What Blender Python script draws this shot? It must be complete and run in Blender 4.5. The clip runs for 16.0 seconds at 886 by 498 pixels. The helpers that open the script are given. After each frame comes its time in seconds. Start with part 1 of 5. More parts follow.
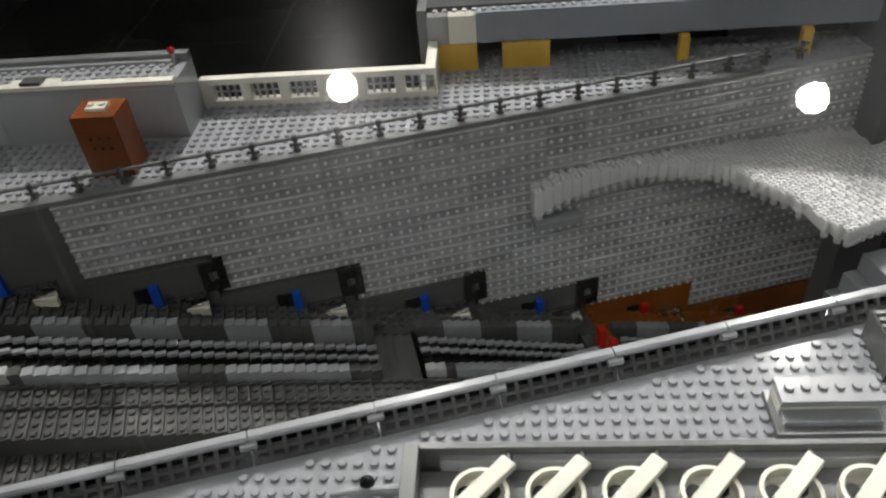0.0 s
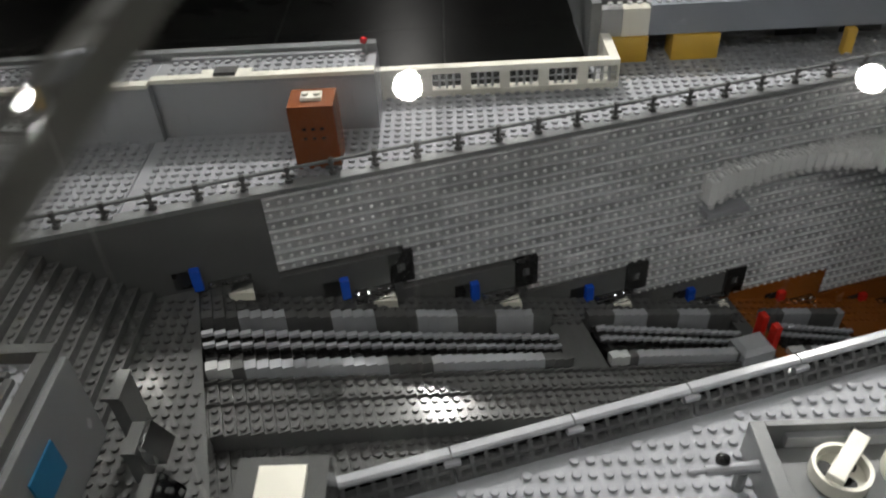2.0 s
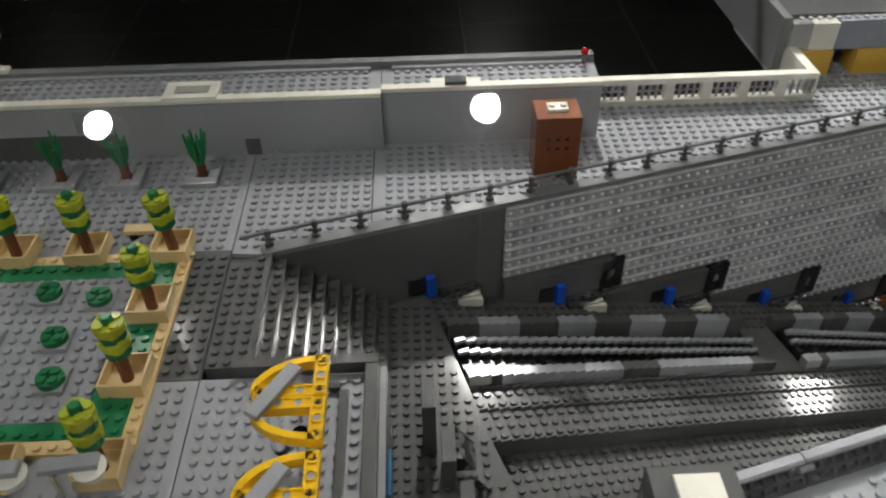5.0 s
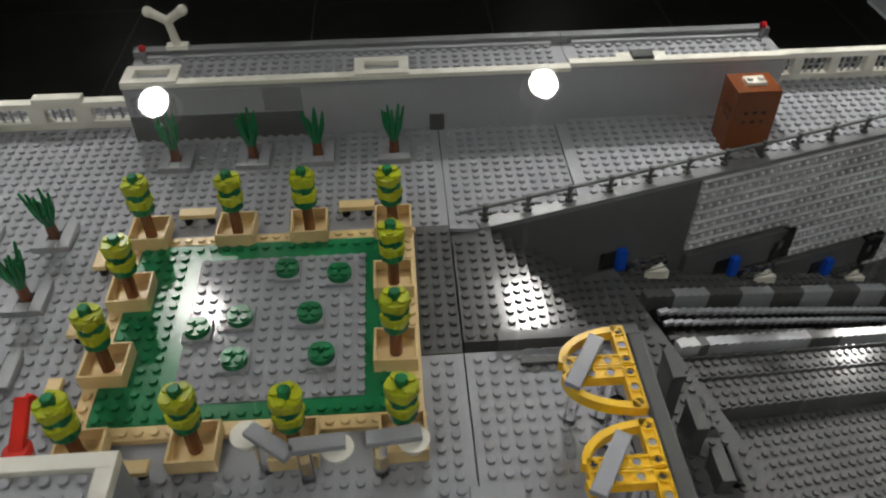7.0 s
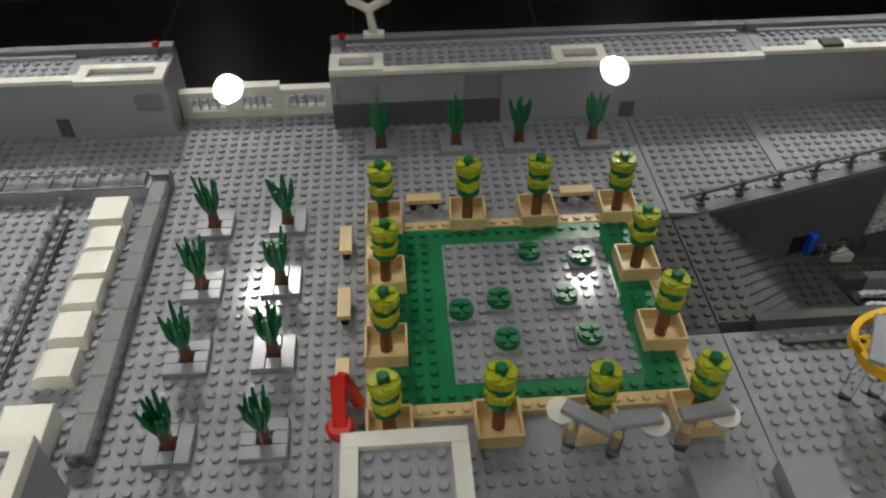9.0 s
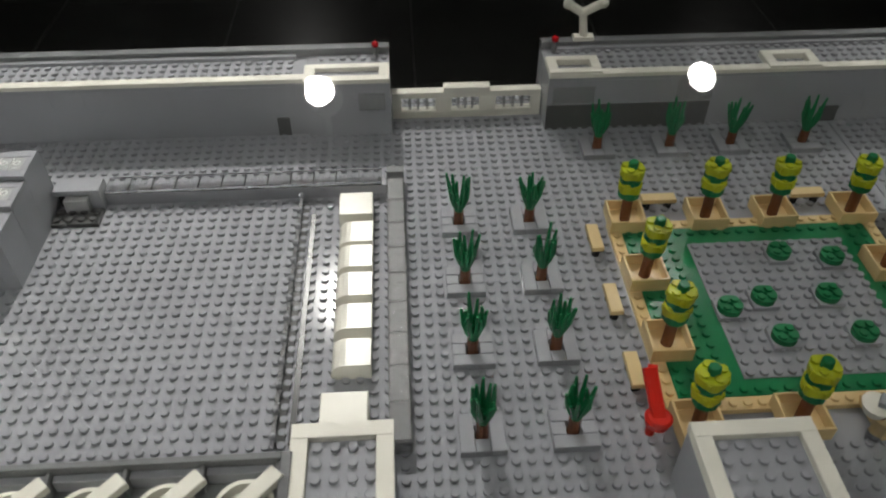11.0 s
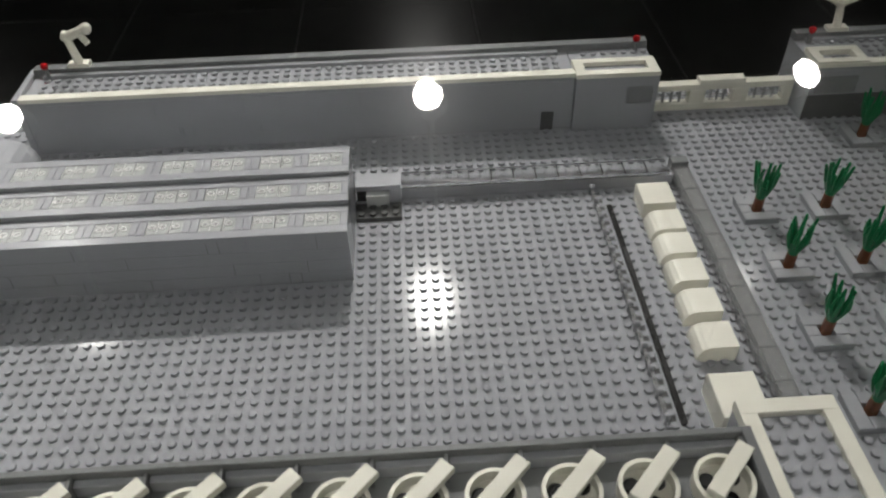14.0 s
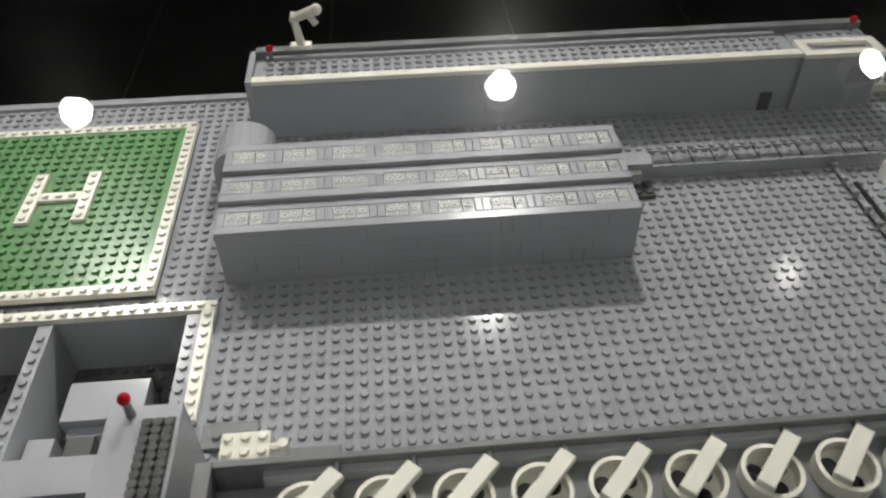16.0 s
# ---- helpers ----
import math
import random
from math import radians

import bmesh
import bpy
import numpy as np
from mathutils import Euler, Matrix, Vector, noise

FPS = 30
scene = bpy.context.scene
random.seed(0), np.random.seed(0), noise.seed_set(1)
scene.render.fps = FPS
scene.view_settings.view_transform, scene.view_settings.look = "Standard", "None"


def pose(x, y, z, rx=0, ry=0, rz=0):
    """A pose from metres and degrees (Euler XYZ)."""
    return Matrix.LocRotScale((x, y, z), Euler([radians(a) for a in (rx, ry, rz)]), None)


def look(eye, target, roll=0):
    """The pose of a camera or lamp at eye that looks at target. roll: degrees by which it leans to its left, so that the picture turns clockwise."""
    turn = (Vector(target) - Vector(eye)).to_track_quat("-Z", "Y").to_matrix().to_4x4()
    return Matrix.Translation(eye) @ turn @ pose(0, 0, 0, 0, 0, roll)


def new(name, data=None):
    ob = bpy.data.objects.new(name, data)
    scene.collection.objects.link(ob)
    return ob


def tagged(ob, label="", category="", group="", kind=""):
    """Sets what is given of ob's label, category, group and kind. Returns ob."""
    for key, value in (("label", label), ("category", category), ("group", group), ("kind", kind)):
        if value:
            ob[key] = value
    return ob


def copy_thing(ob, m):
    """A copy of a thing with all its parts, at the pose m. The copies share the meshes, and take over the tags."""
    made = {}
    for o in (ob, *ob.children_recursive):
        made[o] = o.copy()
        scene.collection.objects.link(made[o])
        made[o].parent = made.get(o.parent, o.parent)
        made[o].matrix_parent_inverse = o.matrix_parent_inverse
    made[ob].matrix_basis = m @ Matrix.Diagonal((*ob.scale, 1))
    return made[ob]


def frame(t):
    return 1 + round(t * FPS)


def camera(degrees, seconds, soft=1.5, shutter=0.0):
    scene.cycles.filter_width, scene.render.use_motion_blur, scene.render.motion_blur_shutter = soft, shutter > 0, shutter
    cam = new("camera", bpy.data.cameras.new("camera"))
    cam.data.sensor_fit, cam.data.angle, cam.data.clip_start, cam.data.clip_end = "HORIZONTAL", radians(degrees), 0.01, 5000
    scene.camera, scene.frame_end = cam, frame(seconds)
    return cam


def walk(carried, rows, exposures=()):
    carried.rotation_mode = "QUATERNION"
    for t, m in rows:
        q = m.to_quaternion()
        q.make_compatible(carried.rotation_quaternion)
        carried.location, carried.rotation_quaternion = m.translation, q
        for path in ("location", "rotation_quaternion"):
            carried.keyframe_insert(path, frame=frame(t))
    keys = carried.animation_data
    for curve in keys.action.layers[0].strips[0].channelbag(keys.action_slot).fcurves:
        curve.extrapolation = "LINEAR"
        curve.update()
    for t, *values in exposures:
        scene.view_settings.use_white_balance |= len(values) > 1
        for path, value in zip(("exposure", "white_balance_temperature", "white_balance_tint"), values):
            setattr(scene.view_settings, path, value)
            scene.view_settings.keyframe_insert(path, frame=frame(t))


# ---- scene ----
cam = camera(59.74, 16.0, soft=2.0)
cam.data.dof.use_dof, cam.data.dof.focus_distance, cam.data.dof.aperture_fstop = True, 0.50, 14.0
ROWS = [
    (0, 0.0139, -0.0096, 0.3001, 50.35, 4.55, 2.49),
    (0.5, -0.0340, -0.0145, 0.3046, 49.95, 4.34, 2.01),
    (1, -0.0790, -0.0173, 0.3081, 50.13, 3.89, 1.27),
    (1.5, -0.1190, -0.0196, 0.3086, 50.21, 3.18, 0.44),
    (2, -0.1696, -0.0205, 0.3086, 50.11, 2.84, -0.52),
    (2.5, -0.1990, -0.0210, 0.3125, 50.07, 3.00, -1.43),
    (3, -0.2220, -0.0193, 0.3223, 49.60, 2.04, -1.84),
    (5.5, -0.4109, -0.0165, 0.3318, 49.50, 0.71, -2.75),
    (6, -0.4539, -0.0145, 0.3333, 48.75, 0.61, -3.34),
    (6.5, -0.4926, -0.0136, 0.3337, 48.19, 0.51, -3.63),
    (7, -0.5232, -0.0137, 0.3344, 47.78, 0.34, -3.95),
    (7.5, -0.5644, -0.0130, 0.3346, 47.85, 0.23, -4.32),
    (8, -0.6033, -0.0137, 0.3346, 47.81, 0.16, -4.36),
    (8.5, -0.6362, -0.0137, 0.3367, 47.49, 0.01, -4.31),
    (9, -0.6758, -0.0140, 0.3428, 46.80, 0.16, -4.24),
    (9.5, -0.7186, -0.0145, 0.3403, 46.87, -0.40, -4.28),
    (10, -0.7575, -0.0161, 0.3422, 47.07, 0.07, -2.78),
    (12.5, -0.9387, -0.0144, 0.3482, 47.43, -0.02, -4.25),
    (13, -0.9703, -0.0163, 0.3468, 47.80, 0.35, -3.60),
    (13.5, -0.9960, -0.0179, 0.3463, 47.86, 1.21, -3.14),
    (14, -1.0317, -0.0187, 0.3456, 47.77, 1.21, -3.39),
    (14.5, -1.0831, -0.0160, 0.3462, 47.55, 0.75, -3.97),
    (15, -1.1392, -0.0153, 0.3434, 47.90, 0.27, -4.11),
    (15.5, -1.1872, -0.0149, 0.3404, 47.74, 0.15, -4.45),
    (16, -1.2235, -0.0131, 0.3386, 47.61, 0.56, -4.96),
]
EXPOSURES = [(0, 0.02), (1.5, 0.19), (3, 0.30), (5.5, 0.27), (7, 0.19), (9, 0.07), (12.5, -0.12), (16, -0.25)]
walk(cam, [(t, pose(x, y, z, rx, ry, rz)) for t, x, y, z, rx, ry, rz in ROWS], EXPOSURES)

# ---- light, world, exposure ----
world = bpy.data.worlds.new("room_air")
scene.world = world
world.use_nodes = True
world.node_tree.nodes["Background"].inputs[0].default_value = (0.9, 0.93, 1.0, 1)
world.node_tree.nodes["Background"].inputs[1].default_value = 0.075

U = 0.008          # one stud pitch
PLATE, BRICK = 3.2, 9.6   # millimetres


def X(k):
    return k * U - 0.003


def Y(k):
    return k * U


# ---- materials ----
def node_mat(name):
    m = bpy.data.materials.new(name)
    m.use_nodes = True
    nt = m.node_tree
    return m, nt, nt.nodes["Principled BSDF"]


def plastic(name, rgb, rough=0.22, vary=0.10, bump=0.03, spec=0.5):
    """Moulded plastic: slight tone drift, dust and finger marks in the gloss, soft moulding waves."""
    m, nt, p = node_mat(name)
    n, l = nt.nodes, nt.links
    tc = n.new("ShaderNodeTexCoord")
    geo = n.new("ShaderNodeNewGeometry")
    big = n.new("ShaderNodeTexNoise")
    big.inputs["Scale"].default_value = 28
    big.inputs["Detail"].default_value = 4
    fine = n.new("ShaderNodeTexNoise")
    fine.inputs["Scale"].default_value = 700
    fine.inputs["Detail"].default_value = 3
    l.new(geo.outputs["Position"], big.inputs["Vector"])
    l.new(geo.outputs["Position"], fine.inputs["Vector"])
    info = n.new("ShaderNodeObjectInfo")
    add = n.new("ShaderNodeMath")
    add.operation = "MULTIPLY_ADD"
    l.new(big.outputs["Fac"], add.inputs[0])
    add.inputs[1].default_value = 0.8
    mul = n.new("ShaderNodeMath")
    mul.operation = "MULTIPLY"
    l.new(info.outputs["Random"], mul.inputs[0])
    mul.inputs[1].default_value = 0.35
    l.new(mul.outputs[0], add.inputs[2])
    ramp = n.new("ShaderNodeMix")
    ramp.data_type = "RGBA"
    ramp.inputs["A"].default_value = (*[c * (1 - vary) for c in rgb], 1)
    ramp.inputs["B"].default_value = (*[min(1, c * (1 + vary)) for c in rgb], 1)
    l.new(add.outputs[0], ramp.inputs["Factor"])
    dust = n.new("ShaderNodeMapRange")
    dust.inputs["From Min"].default_value = 0.62
    dust.inputs["From Max"].default_value = 0.75
    dust.inputs["To Min"].default_value = 0.0
    dust.inputs["To Max"].default_value = 0.10
    l.new(fine.outputs["Fac"], dust.inputs["Value"])
    dusty = n.new("ShaderNodeMix")
    dusty.data_type = "RGBA"
    dusty.inputs["B"].default_value = (0.5, 0.49, 0.47, 1)
    l.new(ramp.outputs["Result"], dusty.inputs["A"])
    l.new(dust.outputs["Result"], dusty.inputs["Factor"])
    l.new(dusty.outputs["Result"], p.inputs["Base Color"])
    rr = n.new("ShaderNodeMapRange")
    rr.inputs["To Min"].default_value = rough * 0.7
    rr.inputs["To Max"].default_value = rough * 1.5
    l.new(big.outputs["Fac"], rr.inputs["Value"])
    l.new(rr.outputs["Result"], p.inputs["Roughness"])
    p.inputs["Specular IOR Level"].default_value = spec
    b = n.new("ShaderNodeBump")
    b.inputs["Strength"].default_value = bump
    b.inputs["Distance"].default_value = 0.001
    l.new(big.outputs["Fac"], b.inputs["Height"])
    l.new(b.outputs["Normal"], p.inputs["Normal"])
    return m


def clear_plastic(name, rgb, rough=0.12, trans=0.8, bump=0.2):
    m, nt, p = node_mat(name)
    n, l = nt.nodes, nt.links
    noise_t = n.new("ShaderNodeTexNoise")
    noise_t.inputs["Scale"].default_value = 240
    geo = n.new("ShaderNodeNewGeometry")
    l.new(geo.outputs["Position"], noise_t.inputs["Vector"])
    mr = n.new("ShaderNodeMapRange")
    mr.inputs["To Min"].default_value = rough * 0.5
    mr.inputs["To Max"].default_value = rough * 2.0
    l.new(noise_t.outputs["Fac"], mr.inputs["Value"])
    l.new(mr.outputs["Result"], p.inputs["Roughness"])
    p.inputs["Base Color"].default_value = (*rgb, 1)
    p.inputs["Transmission Weight"].default_value = trans
    p.inputs["IOR"].default_value = 1.5
    b = n.new("ShaderNodeBump")
    b.inputs["Strength"].default_value = bump
    b.inputs["Distance"].default_value = 0.001
    l.new(noise_t.outputs["Fac"], b.inputs["Height"])
    l.new(b.outputs["Normal"], p.inputs["Normal"])
    return m


LBG = plastic("light_grey_plastic", (0.355, 0.362, 0.387), rough=0.16)
LBG2 = plastic("light_grey_plate", (0.340, 0.347, 0.372), rough=0.075, spec=0.4)
DBG = plastic("dark_grey_plastic", (0.112, 0.113, 0.113), rough=0.09, spec=0.4, bump=0.06)
MBG = plastic("mid_grey_plastic", (0.20, 0.205, 0.21))
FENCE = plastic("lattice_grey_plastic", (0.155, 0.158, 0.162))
WHITE = plastic("cream_white_plastic", (0.80, 0.78, 0.69), rough=0.25, vary=0.05)
TAN = plastic("tan_plastic", (0.74, 0.55, 0.27))
GREEN = plastic("green_plastic", (0.012, 0.21, 0.075), rough=0.18)
LEAF = plastic("leaf_green_plastic", (0.013, 0.20, 0.07), rough=0.2)
LIME = plastic("lime_plastic", (0.47, 0.53, 0.015))
BROWN = plastic("brown_plastic", (0.17, 0.062, 0.025))
HUTB = plastic("reddish_brown_plastic", (0.19, 0.050, 0.010))
ORANGE = plastic("dark_orange_plastic", (0.27, 0.085, 0.012))
YELLOW = plastic("yellow_plastic", (0.86, 0.52, 0.004))
GOLD = plastic("ochre_yellow_plastic", (0.70, 0.43, 0.06))
BLUE = plastic("blue_plastic", (0.008, 0.085, 0.55))
RED = plastic("red_plastic", (0.62, 0.022, 0.012))
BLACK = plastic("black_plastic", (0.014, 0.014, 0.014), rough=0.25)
SAND = plastic("sand_green_plastic", (0.10, 0.24, 0.09))
CLEAR = clear_plastic("clear_plastic", (0.88, 0.89, 0.89), rough=0.10, trans=0.5)
FROST = clear_plastic("frosted_clear_plastic", (0.97, 0.97, 0.97), rough=0.12, trans=0.15, bump=0.5)
fp = FROST.node_tree.nodes["Principled BSDF"]
fp.inputs["Subsurface Weight"].default_value, fp.inputs["Subsurface Scale"].default_value = 0.7, 0.012
fp.inputs["Subsurface Radius"].default_value = (1, 1, 1)
SMOKE = clear_plastic("clear_wall_plastic", (0.54, 0.54, 0.55), rough=0.07, trans=0.3, bump=0.06)
BRIGHT_TUBES = clear_plastic("pale_clear_plastic", (0.95, 0.955, 0.96), rough=0.06, trans=0.2, bump=0.05)
CAPS = clear_plastic("scuffed_clear_plastic", (0.78, 0.78, 0.79), rough=0.06, trans=0.75, bump=0.9)
POST = clear_plastic("water_clear_plastic", (0.97, 0.97, 0.97), rough=0.02, trans=1.0, bump=0.05)
TBLUE = clear_plastic("blue_clear_plastic", (0.05, 0.30, 0.55), trans=0.5)
TRED = clear_plastic("red_clear_plastic", (0.75, 0.02, 0.03), trans=0.5)


def tile_floor():
    m, nt, p = node_mat("polished_black_tile")
    n, l = nt.nodes, nt.links
    geo = n.new("ShaderNodeNewGeometry")
    no = n.new("ShaderNodeTexNoise")
    no.inputs["Scale"].default_value = 6
    no.inputs["Detail"].default_value = 6
    l.new(geo.outputs["Position"], no.inputs["Vector"])
    mix = n.new("ShaderNodeMix")
    mix.data_type = "RGBA"
    mix.inputs["A"].default_value = (0.045, 0.047, 0.043, 1)
    mix.inputs["B"].default_value = (0.085, 0.086, 0.078, 1)
    l.new(no.outputs["Fac"], mix.inputs["Factor"])
    l.new(mix.outputs["Result"], p.inputs["Base Color"])
    p.inputs["Roughness"].default_value = 0.05
    return m


TILE = tile_floor()
GROUT = plastic("grey_grout", (0.14, 0.14, 0.13), rough=0.8)
DARKWALL = plastic("dark_wall_paint", (0.035, 0.035, 0.033), rough=0.7)
CLOTH = plastic("black_table_board", (0.02, 0.02, 0.02), rough=0.6)
METAL = plastic("grey_lamp_metal", (0.3, 0.3, 0.3), rough=0.35)
SEAL = plastic("grey_seal_strip", (0.16, 0.155, 0.135), rough=0.7)


def pane_glass():
    m = bpy.data.materials.new("cover_glass")
    m.use_nodes = True
    nt = m.node_tree
    n, l = nt.nodes, nt.links
    n.remove(n["Principled BSDF"])
    gl = n.new("ShaderNodeBsdfGlass")
    gl.inputs["IOR"].default_value = 1.5
    gl.inputs["Roughness"].default_value = 0.0
    gl.inputs["Color"].default_value = (0.985, 0.99, 0.985, 1)
    haze = n.new("ShaderNodeBsdfGlossy")
    haze.inputs["Roughness"].default_value = 0.22
    mx = n.new("ShaderNodeMixShader")
    mx.inputs["Fac"].default_value = 0.0025
    l.new(gl.outputs[0], mx.inputs[1])
    l.new(haze.outputs[0], mx.inputs[2])
    l.new(mx.outputs[0], n["Material Output"].inputs["Surface"])
    return m


GLASS = pane_glass()


def glow(name, rgb, strength):
    m, nt, p = node_mat(name)
    p.inputs["Base Color"].default_value = (0.8, 0.8, 0.8, 1)
    p.inputs["Emission Color"].default_value = (*rgb, 1)
    p.inputs["Emission Strength"].default_value = strength
    return m


BULB = glow("lit_lamp_lens", (1.0, 0.97, 0.92), 90.0)
DIMBULB = glow("lit_fill_lens", (1.0, 0.95, 0.85), 25.0)

# ---- mesh helpers ----
STUD_N = 10


class Shape:
    """Collects faces of one part, in metres."""

    def __init__(self):
        self.v, self.f = [], []

    def add(self, verts, faces, xf=None):
        o = len(self.v)
        self.v += [xf(*p) if xf else p for p in verts]
        self.f += [tuple(o + i for i in q) for q in faces]
        return self

    def bx(self, x0, x1, y0, y1, z0, z1, b=0.0003, xf=None):
        """A box with its upper edges softened."""
        if x1 < x0:
            x0, x1 = x1, x0
        if y1 < y0:
            y0, y1 = y1, y0
        b = min(b, (x1 - x0) * 0.3, (y1 - y0) * 0.3, (z1 - z0) * 0.4)
        v = []
        for z, i in ((z0, 0), (z1 - b, 0), (z1, b)):
            v += [(x0 + i, y0 + i, z), (x1 - i, y0 + i, z), (x1 - i, y1 - i, z), (x0 + i, y1 - i, z)]
        f = [(3, 2, 1, 0), (8, 9, 10, 11)]
        for r in (0, 4):
            f += [(r + i, r + (i + 1) % 4, r + 4 + (i + 1) % 4, r + 4 + i) for i in range(4)]
        return self.add(v, f, xf)

    def kb(self, k0, k1, l0, l1, z0, z1, b=0.0003):
        """A box in stud counts, heights in millimetres."""
        return self.bx(X(k0), X(k1), Y(l0), Y(l1), z0 / 1000, z1 / 1000, b)

    def cyl(self, x, y, z0, z1, r0, r1=None, n=16, b=0.0, xf=None):
        r1 = r0 if r1 is None else r1
        rings = [(z0, r0), (z1 - b, r1), (z1, r1 - b)] if b else [(z0, r0), (z1, r1)]
        v = []
        for z, r in rings:
            v += [(x + r * math.cos(2 * math.pi * i / n), y + r * math.sin(2 * math.pi * i / n), z) for i in range(n)]
        f = [tuple(reversed(range(n))), tuple(range((len(rings) - 1) * n, len(rings) * n))]
        for r in range(len(rings) - 1):
            f += [(r * n + i, r * n + (i + 1) % n, (r + 1) * n + (i + 1) % n, (r + 1) * n + i) for i in range(n)]
        return self.add(v, f, xf)

    def stud(self, x, y, z, xf=None, n=STUD_N):
        return self.cyl(x, y, z - 0.0002, z + 0.0017, 0.0024, 0.0024, n, 0.0003, xf)

    def studs(self, k0, k1, l0, l1, zmm):
        for k in range(int(round(k1 - k0))):
            for q in range(int(round(l1 - l0))):
                self.stud(X(k0 + k + 0.5), Y(l0 + q + 0.5), zmm / 1000)
        return self

    def ring(self, x, y, z0, z1, ri, ro, n=24, xf=None):
        v = []
        for z, r in ((z0, ro), (z1, ro), (z1, ri), (z0, ri)):
            v += [(x + r * math.cos(2 * math.pi * i / n), y + r * math.sin(2 * math.pi * i / n), z) for i in range(n)]
        f = []
        for a in range(4):
            c = (a + 1) % 4
            f += [(a * n + i, a * n + (i + 1) % n, c * n + (i + 1) % n, c * n + i) for i in range(n)]
        return self.add(v, f, xf)

    def tube(self, p, q, r, n=8, r1=None):
        """A rod from p to q."""
        p, q = Vector(p), Vector(q)
        m = (q - p).to_track_quat("Z", "Y").to_matrix()
        L = (q - p).length
        return self.cyl(0, 0, 0, L, r, r if r1 is None else r1, n, 0, lambda x, y, z: tuple(p + m @ Vector((x, y, z))))

    def ball(self, c, r, n=10, m=6):
        v = [(c[0], c[1], c[2] - r)]
        for j in range(1, m):
            a = -math.pi / 2 + math.pi * j / m
            v += [(c[0] + r * math.cos(a) * math.cos(2 * math.pi * i / n), c[1] + r * math.cos(a) * math.sin(2 * math.pi * i / n), c[2] + r * math.sin(a)) for i in range(n)]
        v.append((c[0], c[1], c[2] + r))
        f = [(0, 1 + (i + 1) % n, 1 + i) for i in range(n)]
        for j in range(m - 2):
            f += [(1 + j * n + i, 1 + j * n + (i + 1) % n, 1 + (j + 1) * n + (i + 1) % n, 1 + (j + 1) * n + i) for i in range(n)]
        t = len(v) - 1
        f += [(t, 1 + (m - 2) * n + i, 1 + (m - 2) * n + (i + 1) % n) for i in range(n)]
        return self.add(v, f)

    def prism(self, poly, z0, z1, xf=None):
        n = len(poly)
        v = [(x, y, z0) for x, y in poly] + [(x, y, z1) for x, y in poly]
        f = [tuple(reversed(range(n))), tuple(range(n, 2 * n))] + [(i, (i + 1) % n, n + (i + 1) % n, n + i) for i in range(n)]
        return self.add(v, f, xf)

    def prism_y(self, poly, y0, y1, xf=None):
        """A profile in x and z drawn out along y (anticlockwise seen from the front)."""
        n = len(poly)
        v = [(x, y0, z) for x, z in poly] + [(x, y1, z) for x, z in poly]
        f = [tuple(range(n)), tuple(reversed(range(n, 2 * n)))] + [((i + 1) % n, i, n + i, n + (i + 1) % n) for i in range(n)]
        return self.add(v, f, xf)


def mesh_of(name, s, mat, origin=(0, 0, 0)):
    me = bpy.data.meshes.new(name)
    o = origin
    me.from_pydata([(a - o[0], b - o[1], c - o[2]) for a, b, c in s.v], [], s.f)
    me.materials.append(mat)
    me.update()
    return me


def thing(name, at, label, category, group="", kind=""):
    ob = new(name)
    ob.location = at
    ob.empty_display_size = 0.01
    return tagged(ob, label, category, group, kind)


def base_of(ob):
    p = Vector((0, 0, 0))
    while ob is not None:
        p += ob.location
        ob = ob.parent
    return p


def part(name, s, mat, parent, label="", kind="", mesh=None):
    """One mesh under a thing or a part; the shape is given in the world's metres."""
    ob = new(name, mesh or mesh_of(name, s, mat, base_of(parent)))
    ob.parent = parent
    return tagged(ob, label, kind=kind)


def solo(name, s, mat, label, category, group="", kind=""):
    """A thing of a single mesh."""
    xs = np.array(s.v)
    o = (float(xs[:, 0].mean()), float(xs[:, 1].mean()), float(xs[:, 2].min()))
    ob = new(name, mesh_of(name, s, mat, o))
    ob.location = o
    return tagged(ob, label, category, group, kind)

# ---- the room and the case ----
FLOOR_Z = -0.85
floor = thing("floor", (0, 2.0, FLOOR_Z), "polished black tiled floor of a dim room", "floor", kind="structure")
part("bed", Shape().bx(-6, 5, -4, 9, FLOOR_Z - 0.08, FLOOR_Z - 0.004, 0), GROUT, floor)
tile_mesh = None
for i in range(13):
    for j in range(14):
        x, y = -4.4 + 0.6 * i, -0.4 + 0.6 * j
        if tile_mesh is None:
            tile_mesh = mesh_of("tile", Shape().bx(0.003, 0.597, 0.003, 0.597, -0.006, 0, 0.002), TILE)
        t = new("tile", tile_mesh)
        t.parent = floor
        t.location = (x, y - 2.0, 0)
for nm, b in (("wall_north", (-6, 5, 9, 9.1)), ("wall_south", (-6, 5, -4.1, -4)), ("wall_west", (-6.1, -6, -4, 9)), ("wall_east", (5, 5.1, -4, 9))):
    solo(nm, Shape().bx(*b, FLOOR_Z, 3.0, 0), DARKWALL, "dark painted wall of the dim room", "wall", kind="structure")
solo("ceiling", Shape().bx(-6, 5, -4, 9, 3.0, 3.1, 0), DARKWALL, "dark ceiling of the dim room", "ceiling", kind="structure")
table = thing("display_table", (-0.6, 0.3, FLOOR_Z), "black display table carrying the brick model", "table")
part("tabletop", Shape().bx(-1.75, 0.75, -0.25, 0.72, -0.345, -0.33, 0.002), CLOTH, table)
part("apron", Shape().bx(-1.72, 0.72, -0.22, 0.70, -0.60, -0.345, 0), CLOTH, table)
